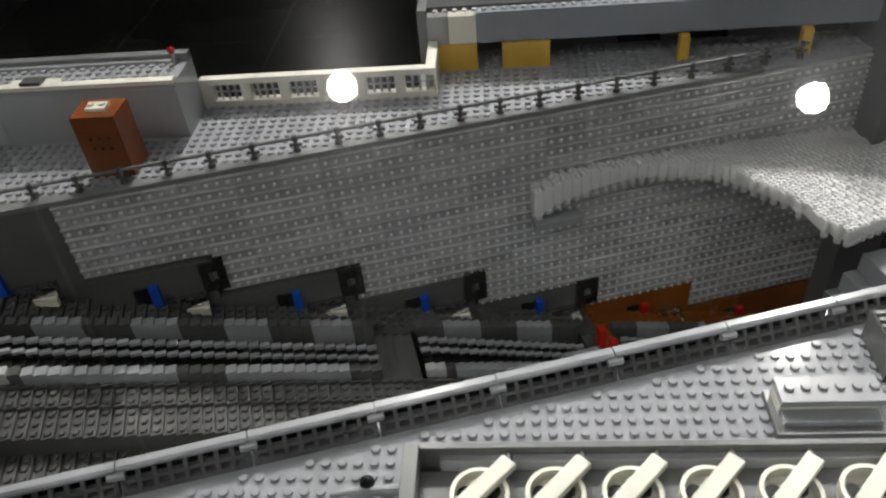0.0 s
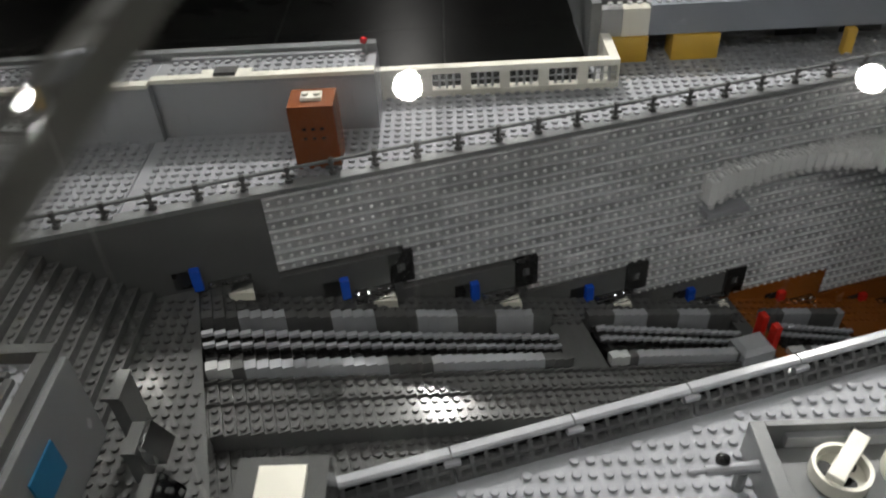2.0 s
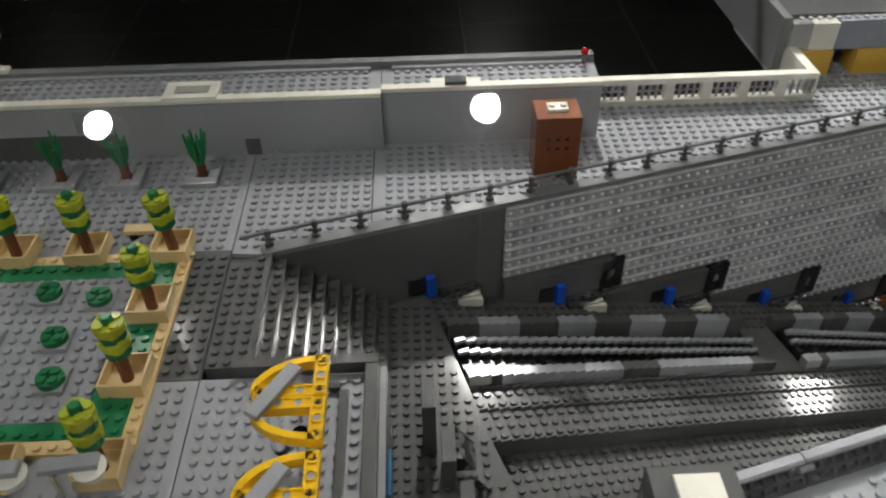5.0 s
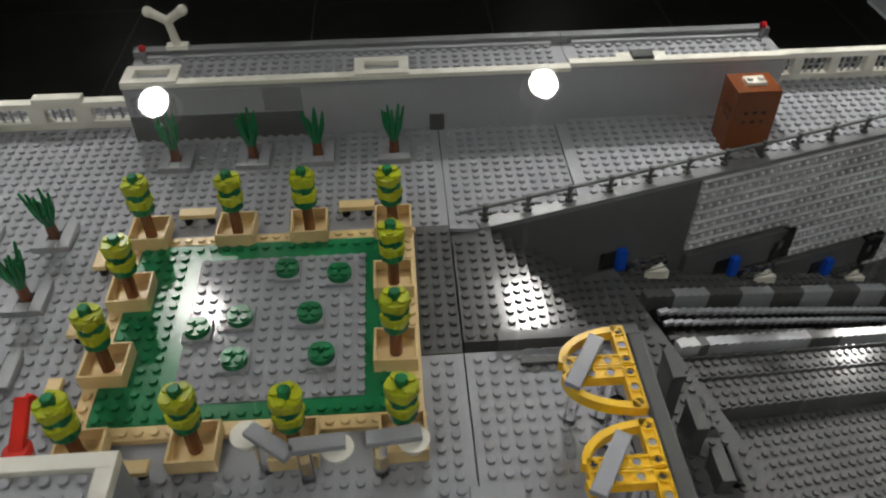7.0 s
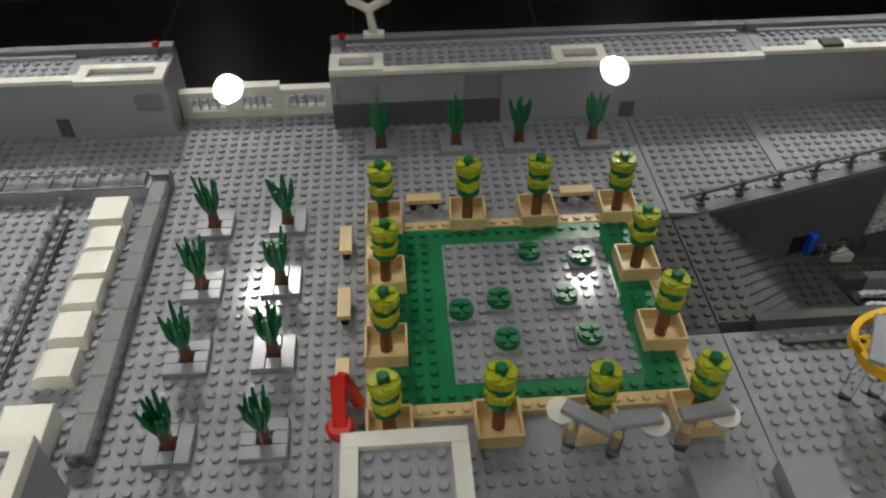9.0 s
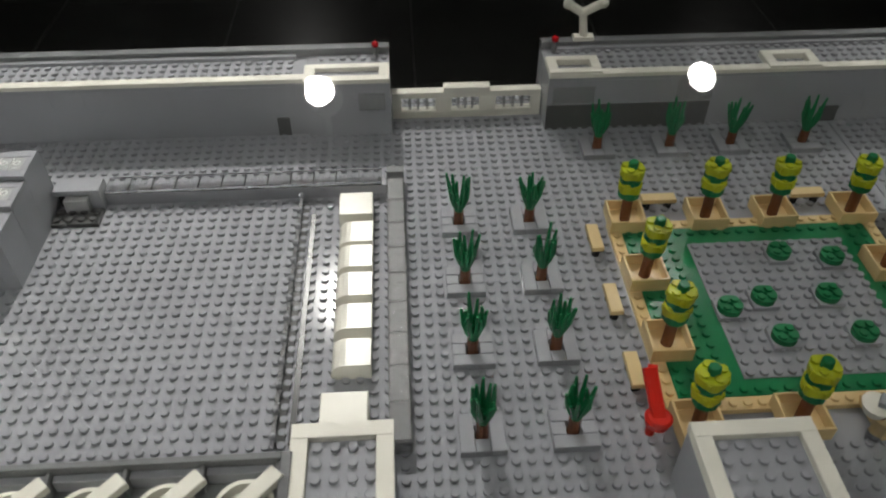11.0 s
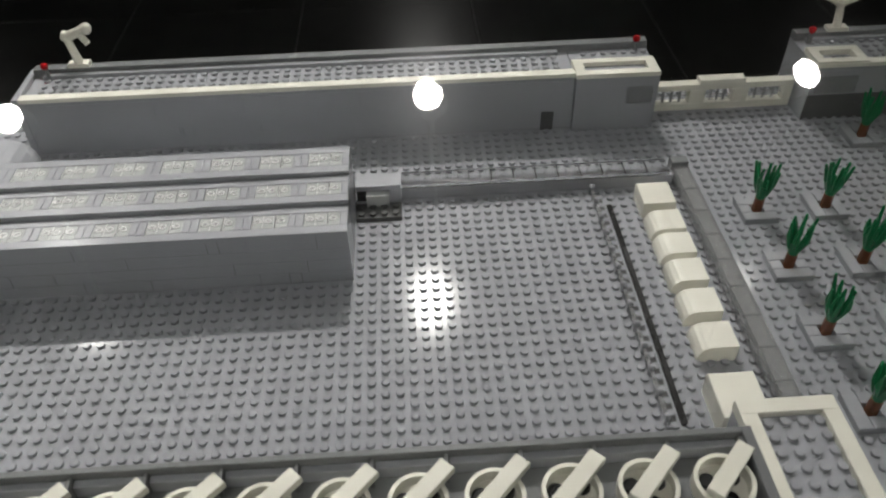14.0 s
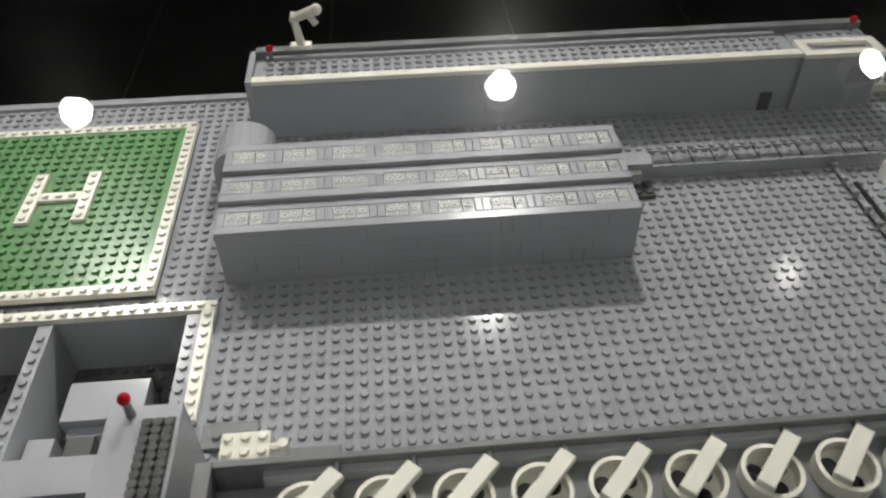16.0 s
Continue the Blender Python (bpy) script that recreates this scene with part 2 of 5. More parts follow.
for x in (-1.68, 0.66):
    for y in (-0.18, 0.64):
        part("leg", Shape().bx(x, x + 0.05, y, y + 0.05, FLOOR_Z, -0.60, 0), CLOTH, table)
part("bearer", Shape().bx(-1.70, -0.52, -0.2, 0.70, -0.33, -0.1, 0), CLOTH, table)

JOINT_X = -0.1956


def pane_height(x, y, tx, ty, bend, xm):
    """Height of a pane leaned and bent so lamp reflections fit the camera's view."""
    d = x - xm
    c = max(-0.16, min(0.26, d))
    far = 0.0 if bend else d - c
    return 0.284 - tx * (c + far) - bend * c * c / 2 - ty * (y - 0.04)


for x0, x1, lean in ((-1.76, JOINT_X - 0.0015, (-0.0040, -0.0068, 0.0, -0.7)), (JOINT_X + 0.0015, 0.80, (0.0324, -0.0207, 0.143, -0.05))):
    glass_cover = thing("glass_cover", ((x0 + x1) / 2, 0.27, 0.283), "clear glass pane covering the brick model, bent to suit the lamp reflections", "glass cover", "glass panes")
    nx = 60
    v, f = [], []
    for dz in (0.001, -0.001):
        for i in range(nx + 1):
            for y in (-0.26, 0.80):
                x = x0 + (x1 - x0) * i / nx
                v.append((x, y, pane_height(x, y, *lean) + dz))
    o = 2 * (nx + 1)
    for i in range(nx):
        a = 2 * i
        f += [(a, a + 2, a + 3, a + 1), (o + a + 1, o + a + 3, o + a + 2, o + a)]
    sheet = Shape().add(v, f)
    rim = [(a, o + a, o + a + 2, a + 2) for a in range(0, 2 * nx, 2)] + [(a + 3, o + a + 3, o + a + 1, a + 1) for a in range(0, 2 * nx, 2)]
    rim += [(0, 1, o + 1, o), (o - 1, o - 2, 2 * o - 2, 2 * o - 1)]
    for q in rim:
        sheet.add([v[i] for i in q], [(0, 1, 2, 3)])
    pane = part("pane", sheet, GLASS, glass_cover)
    for q in pane.data.polygons:
        q.use_smooth = q.index < 2 * nx
    pane.visible_shadow = False
solo("seal_strip", Shape().bx(JOINT_X - 0.0015, JOINT_X + 0.0015, -0.26, 0.80, 0.2815, 0.2865, 0.0005), SEAL, "thin grey seal between two glass panes", "seal")
frame_rail = thing("case_frame", (-0.48, 0.3, -0.33), "slim dark frame holding up the glass cover", "frame")
for x in (-1.77, 0.80):
    for y in (-0.27, 0.80):
        part("post", Shape().bx(x, x + 0.012, y, y + 0.012, -0.33, 0.283, 0.001), CLOTH, frame_rail)
part("rail", Shape().bx(-1.77, 0.812, 0.80, 0.812, 0.279, 0.286, 0.001), CLOTH, frame_rail)

# ---- lamps: a row of spotlights above and behind the model ----
LAMPS = [(-1.83, 1.29, -1.72), (-1.01, 1.29, -1.17), (-0.235, 1.29, -0.02), (0.667, 1.29, 0.42)]   # x, y, and where each beam points
LAMP_Z = 1.015
SPOT_POWER = (38.0, 50.0, 57.0, 42.0)


def spotlight(eye, target, lens, r=0.034, group="spotlights over the model"):
    """A tilted can with its glowing lens, hung from the ceiling on a stem; the beam leaves in front of the lens."""
    m = look(eye, target)
    xf = lambda x, y, z: tuple(m @ Vector((x, y, z)))
    t = thing("spotlight", eye, "small round spotlight, switched on", "spotlight", group)
    part("housing", Shape().ring(0, 0, 0.036, 0.100, r - 0.004, r, 24, xf), METAL, t)
    part("back", Shape().cyl(0, 0, 0.095, 0.100, r - 0.004, n=20, xf=xf), METAL, t)
    part("lens", Shape().cyl(0, 0, 0.038, 0.044, r - 0.005, n=24, xf=xf), lens, t, "glowing lens")
    top = m @ Vector((0, 0, 0.085))
    part("stem", Shape().tube(tuple(top), (top.x, top.y, 3.0), 0.006, 8), METAL, t)
    return m


for (x, y, aim), power in zip(LAMPS, SPOT_POWER):
    spot_data = bpy.data.lights.new("spot", "SPOT")
    spot_data.energy, spot_data.color = power, (1.0, 0.975, 0.935)
    spot_data.spot_size, spot_data.spot_blend, spot_data.shadow_soft_size = radians(50), 1.0, 0.018
    s = new("spot_beam", spot_data)
    s.matrix_world = spotlight((x, y, LAMP_Z), (aim, 0.40, 0), BULB)
# unseen fill lamps added on the visitors' side to brighten the fronts
for x, y, power in ((-2.3, -1.3, 7.0), (-1.3, -1.3, 17.0), (0.5, -1.3, 5.0)):
    spotlight((x, y, 2.5), (x, y, 0), DIMBULB, 0.05, "ceiling lamps of the room")
    fill_data = bpy.data.lights.new("fill_light", "POINT")
    fill_data.energy, fill_data.color, fill_data.shadow_soft_size = power, (1.0, 0.985, 0.955), 0.06
    s = new("room_beam", fill_data)
    s.location = (x, y, 2.46)

# ---- ground plates ----
WX, WY, WA = -0.474, 0.371, radians(15.28)     # head of the sunken ramp: corner and heading
CA, SA = math.cos(WA), math.sin(WA)


def V(u, v, z):
    """From the sunken ramp's own frame (u along it, v across, towards the south) to the world."""
    return (WX + u * CA + v * SA, WY + u * SA - v * CA, z)


def uv(x, y):
    dx, dy = x - WX, y - WY
    return dx * CA + dy * SA, dx * SA - dy * CA


COVERED = []   # stretches of plate under buildings, which carry no studs: k0, k1, l0, l1


def cover(*b):
    COVERED.append(b)


for b in ((-166, -134, 42, 52), (-165, -105, 61.9, 68), (-90.2, -49, 61.9, 68), (-49, -28.2, 62.5, 68), (-191, -171.2, 41, 64.2), (-200, -166.4, 10, 40),
          (-166.4, -110.7, 8, 22), (-87, -64.4, 24.6, 48.2), (-110.8, -104.9, 8, 24), (-88.2, -81, 8, 23), (-64.4, -61.4, 33.2, 47)):
    cover(*b)


def plate(name, poly, z, mat, label, inside, k0, k1, l0, l1, th=0.0032):
    """A studded base plate of any outline; inside(x, y) tells where studs stand."""
    p = thing(name, (poly[0][0], poly[0][1], z - th), label, "base plate", kind="structure")
    part("slab", Shape().prism(poly, z - th, z), mat, p)
    s = Shape()
    for k in range(k0, k1):
        for q in range(l0, l1):
            if any(a <= k + 0.5 <= b and c <= q + 0.5 <= d for a, b, c, d in COVERED):
                continue
            x, y = X(k + 0.5), Y(q + 0.5)
            if inside(x, y):
                s.stud(x, y, z)
    part("studs", s, mat, p, kind="stuff")
    return p


XW = X(-61.45)
plate("ground_west", [(X(-166.4), Y(8)), (XW, Y(8)), (XW, Y(69)), (X(-200), Y(69)), (X(-200), Y(40)), (X(-166.4), Y(40))], 0, LBG2,
      "light grey studded base plate of the plaza", lambda x, y: True, -199, -62, 9, 69)
solo("plate_edge", Shape().kb(-200, -165, 69, 70, -3.2, 3.2), LBG, "light grey edging along the plate's rear", "edging", kind="structure")


def north_side(x, y):
    return uv(x, y)[1] < -0.006


yw = lambda x: WY + (x - WX) * math.tan(WA)
plate("ground_middle", [(X(-61.35), Y(46.6)), (WX, WY), (X(-50.06), yw(X(-50.06))), (X(-50.06), Y(69)), (X(-61.35), Y(69))], 0, LBG2,
      "light grey studded base plate beside the ramp", north_side, -61, -50, 46, 69)
xe = X(52)
plate("ground_north", [(X(-49.94), yw(X(-49.94))), (xe, yw(xe)), (xe, Y(86)), (X(-6.4), Y(86)), (X(-6.4), Y(68.7)), (X(-49.94), Y(68.7))], 0, LBG2,
      "light grey studded base plate behind the ramp wall", lambda x, y: north_side(x, y) and y < Y(79) and (y < Y(68.6) or x > X(-6)), -49, 45, 46, 80)
plate("ground_south", [(X(-61.35), Y(8)), (X(-49), Y(8)), (X(-49), Y(33.2)), (X(-61.35), Y(33.2))], 0, LBG2,
      "light grey studded base plate under the yellow frames", lambda x, y: True, -61, -49, 9, 33)
dk = thing("ground_strip", (X(-64.4), Y(33.2), 0), "dark grey studded strip beside the park", "base plate", kind="structure")
part("slab", Shape().kb(-64.4, -61.45, 33.2, 47, 0, 0.6), DBG, dk)
part("studs", Shape().studs(-64.4, -61.4, 33.5, 46.5, 0.6), DBG, dk, kind="stuff")

# terrace in front of the ramp
TZ = -0.020
FV = 0.240
terr = [V(0.17, FV - 0.006, 0)[:2], (X(-34), Y(4)), (X(52), Y(4)), V(0.85, FV - 0.006, 0)[:2]]
plate("ground_terrace", terr, TZ, LBG2, "light grey studded terrace below the lattice fence",
      lambda x, y: uv(x, y)[1] > FV + 0.014 and uv(x, y)[0] > 0.17 and not (x > X(-3.5) and y < Y(25.6)), -33, 45, 9, 45)

# ---- sunken ramp: stairs, floor, walls ----
stairs = thing("stairs", (X(-58), Y(34), -0.065), "dark grey studded stairs going down from the plaza", "stairs", kind="structure")
for i in range(10):
    z = -0.0072 * i
    x0, x1 = X(-61.3 + 0) if i == 0 else X(-59 + i), X(-58 + i)
    s = Shape()
    ya, yb = Y(34.2), lambda x: yw(x) - 0.0005
    s.prism([(x0, ya), (x1, ya), (x1, min(yb(x1), Y(46.5) if i == 0 else 9)), (x0, min(yb(x0), Y(46.5) if i == 0 else 9))], -0.10, z)
    for k in range(int(round((x1 - x0) / U))):
        for q in range(34, 52):
            xx, yy = x0 + (k + 0.5) * U, Y(q + 0.7)
            if yy < min(yb(xx), Y(46.5) if i == 0 else 9) - 0.004:
                s.stud(xx, yy, z)
    part("step", s, DBG, stairs)


def floor_z(u):
    return -0.072 if u < 0.112 else -0.0754 - 0.31 * (u - 0.112)


ramp = thing("ramp_floor", V(0.05, 0.1, -0.3), "dark grey studded floor stepping down the sunken ramp", "floor", kind="structure")
part("landing", Shape().prism([(X(-49), Y(10)), V(0.112, 0.236, 0)[:2], V(0.112, 0, 0)[:2], (X(-49), yw(X(-49)))], -0.10, -0.072), DBG, ramp)
s = Shape()
for k in range(-49, -38):
    for q in range(24, 52):
        x, y = X(k + 0.5), Y(q + 0.5)
        a, b = uv(x, y)
        if a < 0.108 and b > 0.004:
            s.stud(x, y, -0.072)
part("studs", s, DBG, ramp, kind="stuff")
FLIGHTS = ((0.112, 0.378), (0.412, 0.556), (0.590, 0.686))
BANDS = [(0.0, 0.034, 0.0), (0.0342, 0.0898, -0.0001), (0.090, 0.0918, 0.0), (0.092, 0.108, -0.003), (0.108, 0.132, -0.0062), (0.132, 0.228, -0.022)]
for i in range(86):
    u0 = 0.112 + U * i
    z = floor_z(u0)
    for v0, v1, dz in BANDS:
        if v0 > 0.13 and i > 60:
            continue
        if v0 == 0.0342 and any(a <= u0 + U / 2 <= b for a, b in FLIGHTS):
            dz = -0.045
        s = Shape().bx(u0, u0 + U, v0, v1, z + dz - 0.03, z + dz, 0.0003, V)
        for b in range(int(round((v1 - v0) / U))):
            if 0.040 < v0 + (b + 0.5) * U < 0.088:
                continue
            s.stud(u0 + 0.5 * U, v0 + (b + 0.5) * U, z + dz, V, 8)
        part("tread", s, ORANGE if (0.57 < u0 and v0 < 0.091) else DBG, ramp)

wall = thing("wall_ramp", V(0, 0, -0.3), "dark grey retaining wall faced with clear bricks", "wall", kind="structure")
part("core", Shape().bx(0.0, 0.86, -0.016, -0.004, -0.32, -0.0034, 0, V), DBG, wall)
part("plain_panel", Shape().bx(0.0, 0.171, -0.004, 0.0, -0.11, -0.0034, 0.0004, V), DBG, wall, "smooth dark grey panel")
part("coping", Shape().bx(0.0, 0.72, -0.010, 0.001, -0.0032, 0.0005, 0.0003, V), MBG, wall)
STEP_U, STEP_Z, U0 = 0.1045, -0.0347, 0.111
SEG = [(0.171, 0.2635, -0.073), (0.2635, 0.368, -0.112), (0.368, 0.4725, -0.147), (0.4725, 0.577, -0.182), (0.577, 0.684, -0.212), (0.684, 0.86, -0.247)]
for i, (a, b, zt) in enumerate(SEG):
    part("lower_panel", Shape().bx(a + 0.0002, b, -0.004, 0.006, zt - 0.08, zt, 0.0003, V), ORANGE if i >= 4 else DBG, wall, "smooth panel below the clear bricks")

# ---- clear bricks facing the ramp wall ----
def brick_tone():
    """Clear wall plastic whose tone changes from brick to brick."""
    m = clear_plastic("clear_brick_plastic", (0.5, 0.5, 0.5), rough=0.05, trans=0.3, bump=0.35)
    nt = m.node_tree
    info = nt.nodes.new("ShaderNodeObjectInfo")
    ramp = nt.nodes.new("ShaderNodeMix")
    ramp.data_type = "RGBA"
    ramp.inputs["A"].default_value = (0.56, 0.565, 0.58, 1)
    ramp.inputs["B"].default_value = (0.80, 0.805, 0.82, 1)
    nt.links.new(info.outputs["Random"], ramp.inputs["Factor"])
    nt.links.new(ramp.outputs["Result"], nt.nodes["Principled BSDF"].inputs["Base Color"])
    return m


WALLCLEAR = brick_tone()


def clear_brick(n):
    """A clear brick seen from its side: a proud upper lip, a recessed face, one pale block to each stud for its bright
    inner tube.
    """
    s = Shape().bx(0.00008, n * U - 0.00008, 0, 0.0046, 0.0002, 0.0094, 0.0003)
    s.add([(0.0001, 0.0046, 0.0060), (n * U - 0.0001, 0.0046, 0.0060), (n * U - 0.0001, 0.0074, 0.0082), (0.0001, 0.0074, 0.0082),
           (n * U - 0.0001, 0.0074, 0.0094), (0.0001, 0.0074, 0.0094), (n * U - 0.0001, 0.0046, 0.0094), (0.0001, 0.0046, 0.0094)],
          [(0, 1, 2, 3), (3, 2, 4, 5), (5, 4, 6, 7), (0, 3, 5, 7), (1, 6, 4, 2)])
    for i in range(n - 1):
        s.bx((i + 1) * U - 0.0005, (i + 1) * U + 0.0005, 0.0040, 0.0056, 0.0006, 0.0064, 0.0002)
    body = len(s.f)
    # Blocks paler than the brick: the glints of the inner tubes put into colour.
    for i in range(n):
        c = (i + 0.5) * U
        s.bx(c - 0.0013, c + 0.0013, 0.0040, 0.0062, 0.0026, 0.0048, 0.0005)
    me = mesh_of("clear_brick", s, WALLCLEAR)
    me.materials.append(BRIGHT_TUBES)
    for p in me.polygons:
        if p.index >= body:
            p.material_index = 1
    return me


BRICKS = {n: clear_brick(n) for n in (1, 2, 3, 4)}
ROT = Matrix.Rotation(WA, 4, "Z") @ Matrix.Diagonal((1, -1, 1, 1))


def zb(u):
    for a, b, z in SEG:
        if u < b:
            return z
    return SEG[-1][2]


for c in range(26):
    z = -0.0036 - 0.0096 * (c + 1)
    u = 0.1715
    lead = 2 if c % 2 else 4
    while u < 0.83:
        n, lead = (lead, 4) if u < 0.172 else (4, 4)
        nxt = [b for a, b, h in SEG if u < b - 0.002][0] if u < 0.855 else 9
        n = max(1, min(n, int((nxt - u + 0.003) / U)))
        if z >= zb(u + 0.002) - 0.005:
            b = new("clear_brick", BRICKS[n])
            b.parent = wall
            p = Vector(V(u, 0.0002 * c - 0.004, z)) - Vector(wall.location)
            b.matrix_basis = Matrix.Translation(p) @ ROT
        u += n * U

# ---- niches along the foot of the ramp wall ----
for i in range(7):
    u = U0 + STEP_U * i
    z = -0.0600 + STEP_Z * i
    v = 0.006 if i else 0.0
    col, nm = (BLUE, "blue") if i < 5 else (RED, "red")
    t = thing("ticket_niche", V(u, v, z - 0.012), "dark wall niche with a %s tile and a clear bar" % nm, "niche", "niches along the ramp")
    # Flat black panel on the wall, with nothing cut behind it.
    part("slot", Shape().bx(u - 0.014, u - 0.001, v - 0.002, v + 0.0006, z - 0.009, z + 0.007, 0.0002, V), BLACK, t, "black panel marking the slot")
    part("tile", Shape().bx(u - 0.001, u + 0.006, v, v + 0.0055, z - 0.010, z + 0.009, 0.0004, V), col, t, "upright %s tile" % nm)
    for h in range(2):
        bar = Shape().bx(u + 0.009 + 0.016 * h, u + 0.0246 + 0.016 * h, v + 0.001, v + 0.009, z - 0.015, z - 0.0065, 0.0004, V)
        for a in range(2):
            bar.stud(u + 0.013 + a * U + 0.016 * h, v + 0.005, z - 0.0065, V)
        part("bar", bar, POST, t, "clear studded bar")
    part("wedge", Shape().prism([(u + 0.022, v + 0.0095), (u + 0.040, v + 0.0095), (u + 0.040, v + 0.0145)][::-1], z - 0.022, z - 0.0145, V), WHITE, t, "white wedge")
for i in range(4):
    uu, zz = 0.254 + STEP_U * i, -0.104 + STEP_Z * i
    v = 0.0062 + 0.0008 * i
    k = thing("wall_window", V(uu + 0.01, v, zz), "black square window frame in the ramp wall", "window", "windows along the ramp")
    fr = Shape()
    for a, b, c, d in ((0, 0.020, 0, 0.010), (0, 0.020, 0.019, 0.030), (0, 0.0068, 0.010, 0.019), (0.0132, 0.020, 0.010, 0.019)):
        fr.bx(uu + a, uu + b, 0.0, v, zz + c, zz + d, 0.0003, V)
    part("window_frame", fr, BLACK, k)
    part("pane", Shape().bx(uu + 0.0066, uu + 0.0134, v - 0.003, v - 0.002, zz + 0.0095, zz + 0.0195, 0, V), MBG, k)


# ---- escalators ----
def escalator(u0, n):
    """n steps of one stud; two stepped balustrades and a black trough with two pale runs."""
    t = thing("escalator", V(u0, 0.06, floor_z(u0) - 0.04), "grey and black stepped escalator running down the ramp", "escalator", "escalators")
    top = lambda a: -0.095 - 0.31 * (a - 0.214)
    for side, v0, v1 in (("north", 0.034, 0.042), ("south", 0.080, 0.088)):
        for i in range(n):
            a = u0 + i * U
            j = i - 3
            pale = j >= 0 and ((j % 8) < 4 if side == "north" else (j % 16) < 12 if j < 16 else (j % 16) < 11)
            z = top(a) - (0.0 if side == "north" else 0.004)
            part("balustrade_block", Shape().bx(a + 0.00004, a + U - 0.00004, v0, v1, z - 0.010, z, 0.0002, V), LBG if pale else (CLEAR if i < 2 and side == "south" else DBG), t)
            part("skirt", Shape().bx(a, a + U - 0.0001, v0 + 0.0002, v1 - 0.0002, z - 0.040, z - 0.0101, 0.0001, V), LBG if pale else DBG, t)
    e = u0 + n * U
    q = 0.020
    part("trough", Shape().add([V(u0, 0.042, top(u0) - q), V(u0, 0.080, top(u0) - q), V(e, 0.080, top(e) - q), V(e, 0.042, top(e) - q),
                                V(u0, 0.042, top(u0) - 0.05), V(u0, 0.080, top(u0) - 0.05), V(e, 0.080, top(e) - 0.05), V(e, 0.042, top(e) - 0.05)],
                               [(3, 2, 1, 0), (4, 5, 6, 7), (0, 1, 5, 4), (1, 2, 6, 5), (2, 3, 7, 6), (3, 0, 4, 7)]), BLACK, t, "black trough")
    for i in range(n):
        a = u0 + i * U
        z = top(a) + 0.002 - 0.0100 * i / n
        part("step", Shape().bx(a, a + U - 0.0003, 0.0550, 0.0590, z - 0.0040, z - 0.0010, 0.0002, V).bx(a, a + U - 0.0003, 0.0635, 0.0668, z - 0.0070, z - 0.0042, 0.0002, V), LBG, t)
        part("black_block", Shape().bx(a, a + U - 0.0003, 0.0470, 0.0670, z - 0.020, z - 0.0088, 0.0003, V).bx(a, a + U - 0.0003, 0.0685, 0.0760, z - 0.022, z - 0.011, 0.0003, V), BLACK, t)


escalator(0.114, 33)
escalator(0.412, 18)
escalator(0.590, 12)
gate = thing("red_gate", V(0.56, 0.07, -0.215), "small grey gate with red posts on the ramp", "gate")
gx, gz = 0.565, -0.215
part("slope", Shape().bx(gx - 0.03, gx, 0.070, 0.094, gz, gz + 0.022, 0.004, V), LBG, gate)
part("post", Shape().bx(gx, gx + 0.006, 0.062, 0.070, gz, gz + 0.034, 0.0004, V), RED, gate, "red post")
part("post", Shape().bx(gx + 0.006, gx + 0.012, 0.074, 0.082, gz, gz + 0.030, 0.0004, V), RED, gate, "red post")


# ---- frosted canopy over the lower end ----
canopy = thing("canopy", V(0.60, 0.03, -0.12), "frosted white stepped canopy curving out of the ramp wall", "canopy")
EDGE = [(0.525, 0.016), (0.56, 0.015), (0.615, 0.015), (0.668, 0.028), (0.690, 0.058), (0.708, 0.086), (0.713, 0.118), (0.721, 0.134), (0.76, 0.124), (0.90, 0.10)]
CROWN = [(0.525, -0.066), (0.545, -0.060), (0.578, -0.057), (0.677, -0.060), (0.755, -0.067), (0.90, -0.082)]
cuts = [0.525 + U * i for i in range(17)] + [0.653 + 0.0045 * i for i in range(1, 19)] + [0.734 + 0.008 * i for i in range(1, 21)]
for a, b in zip(cuts, cuts[1:]):
    m = (a + b) / 2
    v1 = float(np.interp(m, [e[0] for e in EDGE], [e[1] for e in EDGE]))
    z1 = float(np.interp(m, [e[0] for e in CROWN], [e[1] for e in CROWN]))
    th = float(np.interp(m, [0.525, 0.55, 0.60, 0.72, 0.86], [0.024, 0.019, 0.013, 0.010, 0.010]))
    nb = max(1, int(v1 / U))
    s = Shape()
    for q in range(nb + 1):
        va, vb = max(0.002, v1 - (q + 1) * U), v1 - q * U
        if vb < 0.004:
            break
        up = 0.0016 * ((int(m * 1000) // 8 + q) % 2)
        s.bx(a, b - 0.0003, va, vb - 0.0003, z1 - th, z1 + up, 0.0010, V)
        for w in (0.28, 0.72):
            s.cyl(m, va + (vb - va) * w, z1 + up - 0.0003, z1 + up + 0.0014, 0.0015, 0.0013, 6, 0.0003, V)
    s.ring(m, v1 - 0.0010, z1 - th - 0.0035, z1 - th + 0.0006, 0.0019, 0.0027, 8, V)
    part("slab", s, FROST, canopy)
part("bracket", Shape().bx(0.526, 0.566, 0.004, 0.017, -0.1030, -0.0965, 0.0005, V), LBG, canopy, "grey bracket")
rock = thing("rock_stack", V(0.70, 0.16, -0.30), "light grey stepped stack of bricks beneath the canopy", "brick stack")
for i in range(9):
    part("brick", Shape().bx(0.748 - 0.016 * ((8 - i) * 0.55), 0.80, 0.118 + 0.003 * (i % 3), 0.175 - 0.002 * i, -0.27 + 0.0192 * i, -0.252 + 0.0192 * i, 0.0006, V), LBG, rock)
solo("end_wall", Shape().bx(0.815, 0.86, -0.05, 0.03, -0.33, 0.045, 0.0005, V), MBG, "grey end wall of the ramp", "wall", kind="structure")


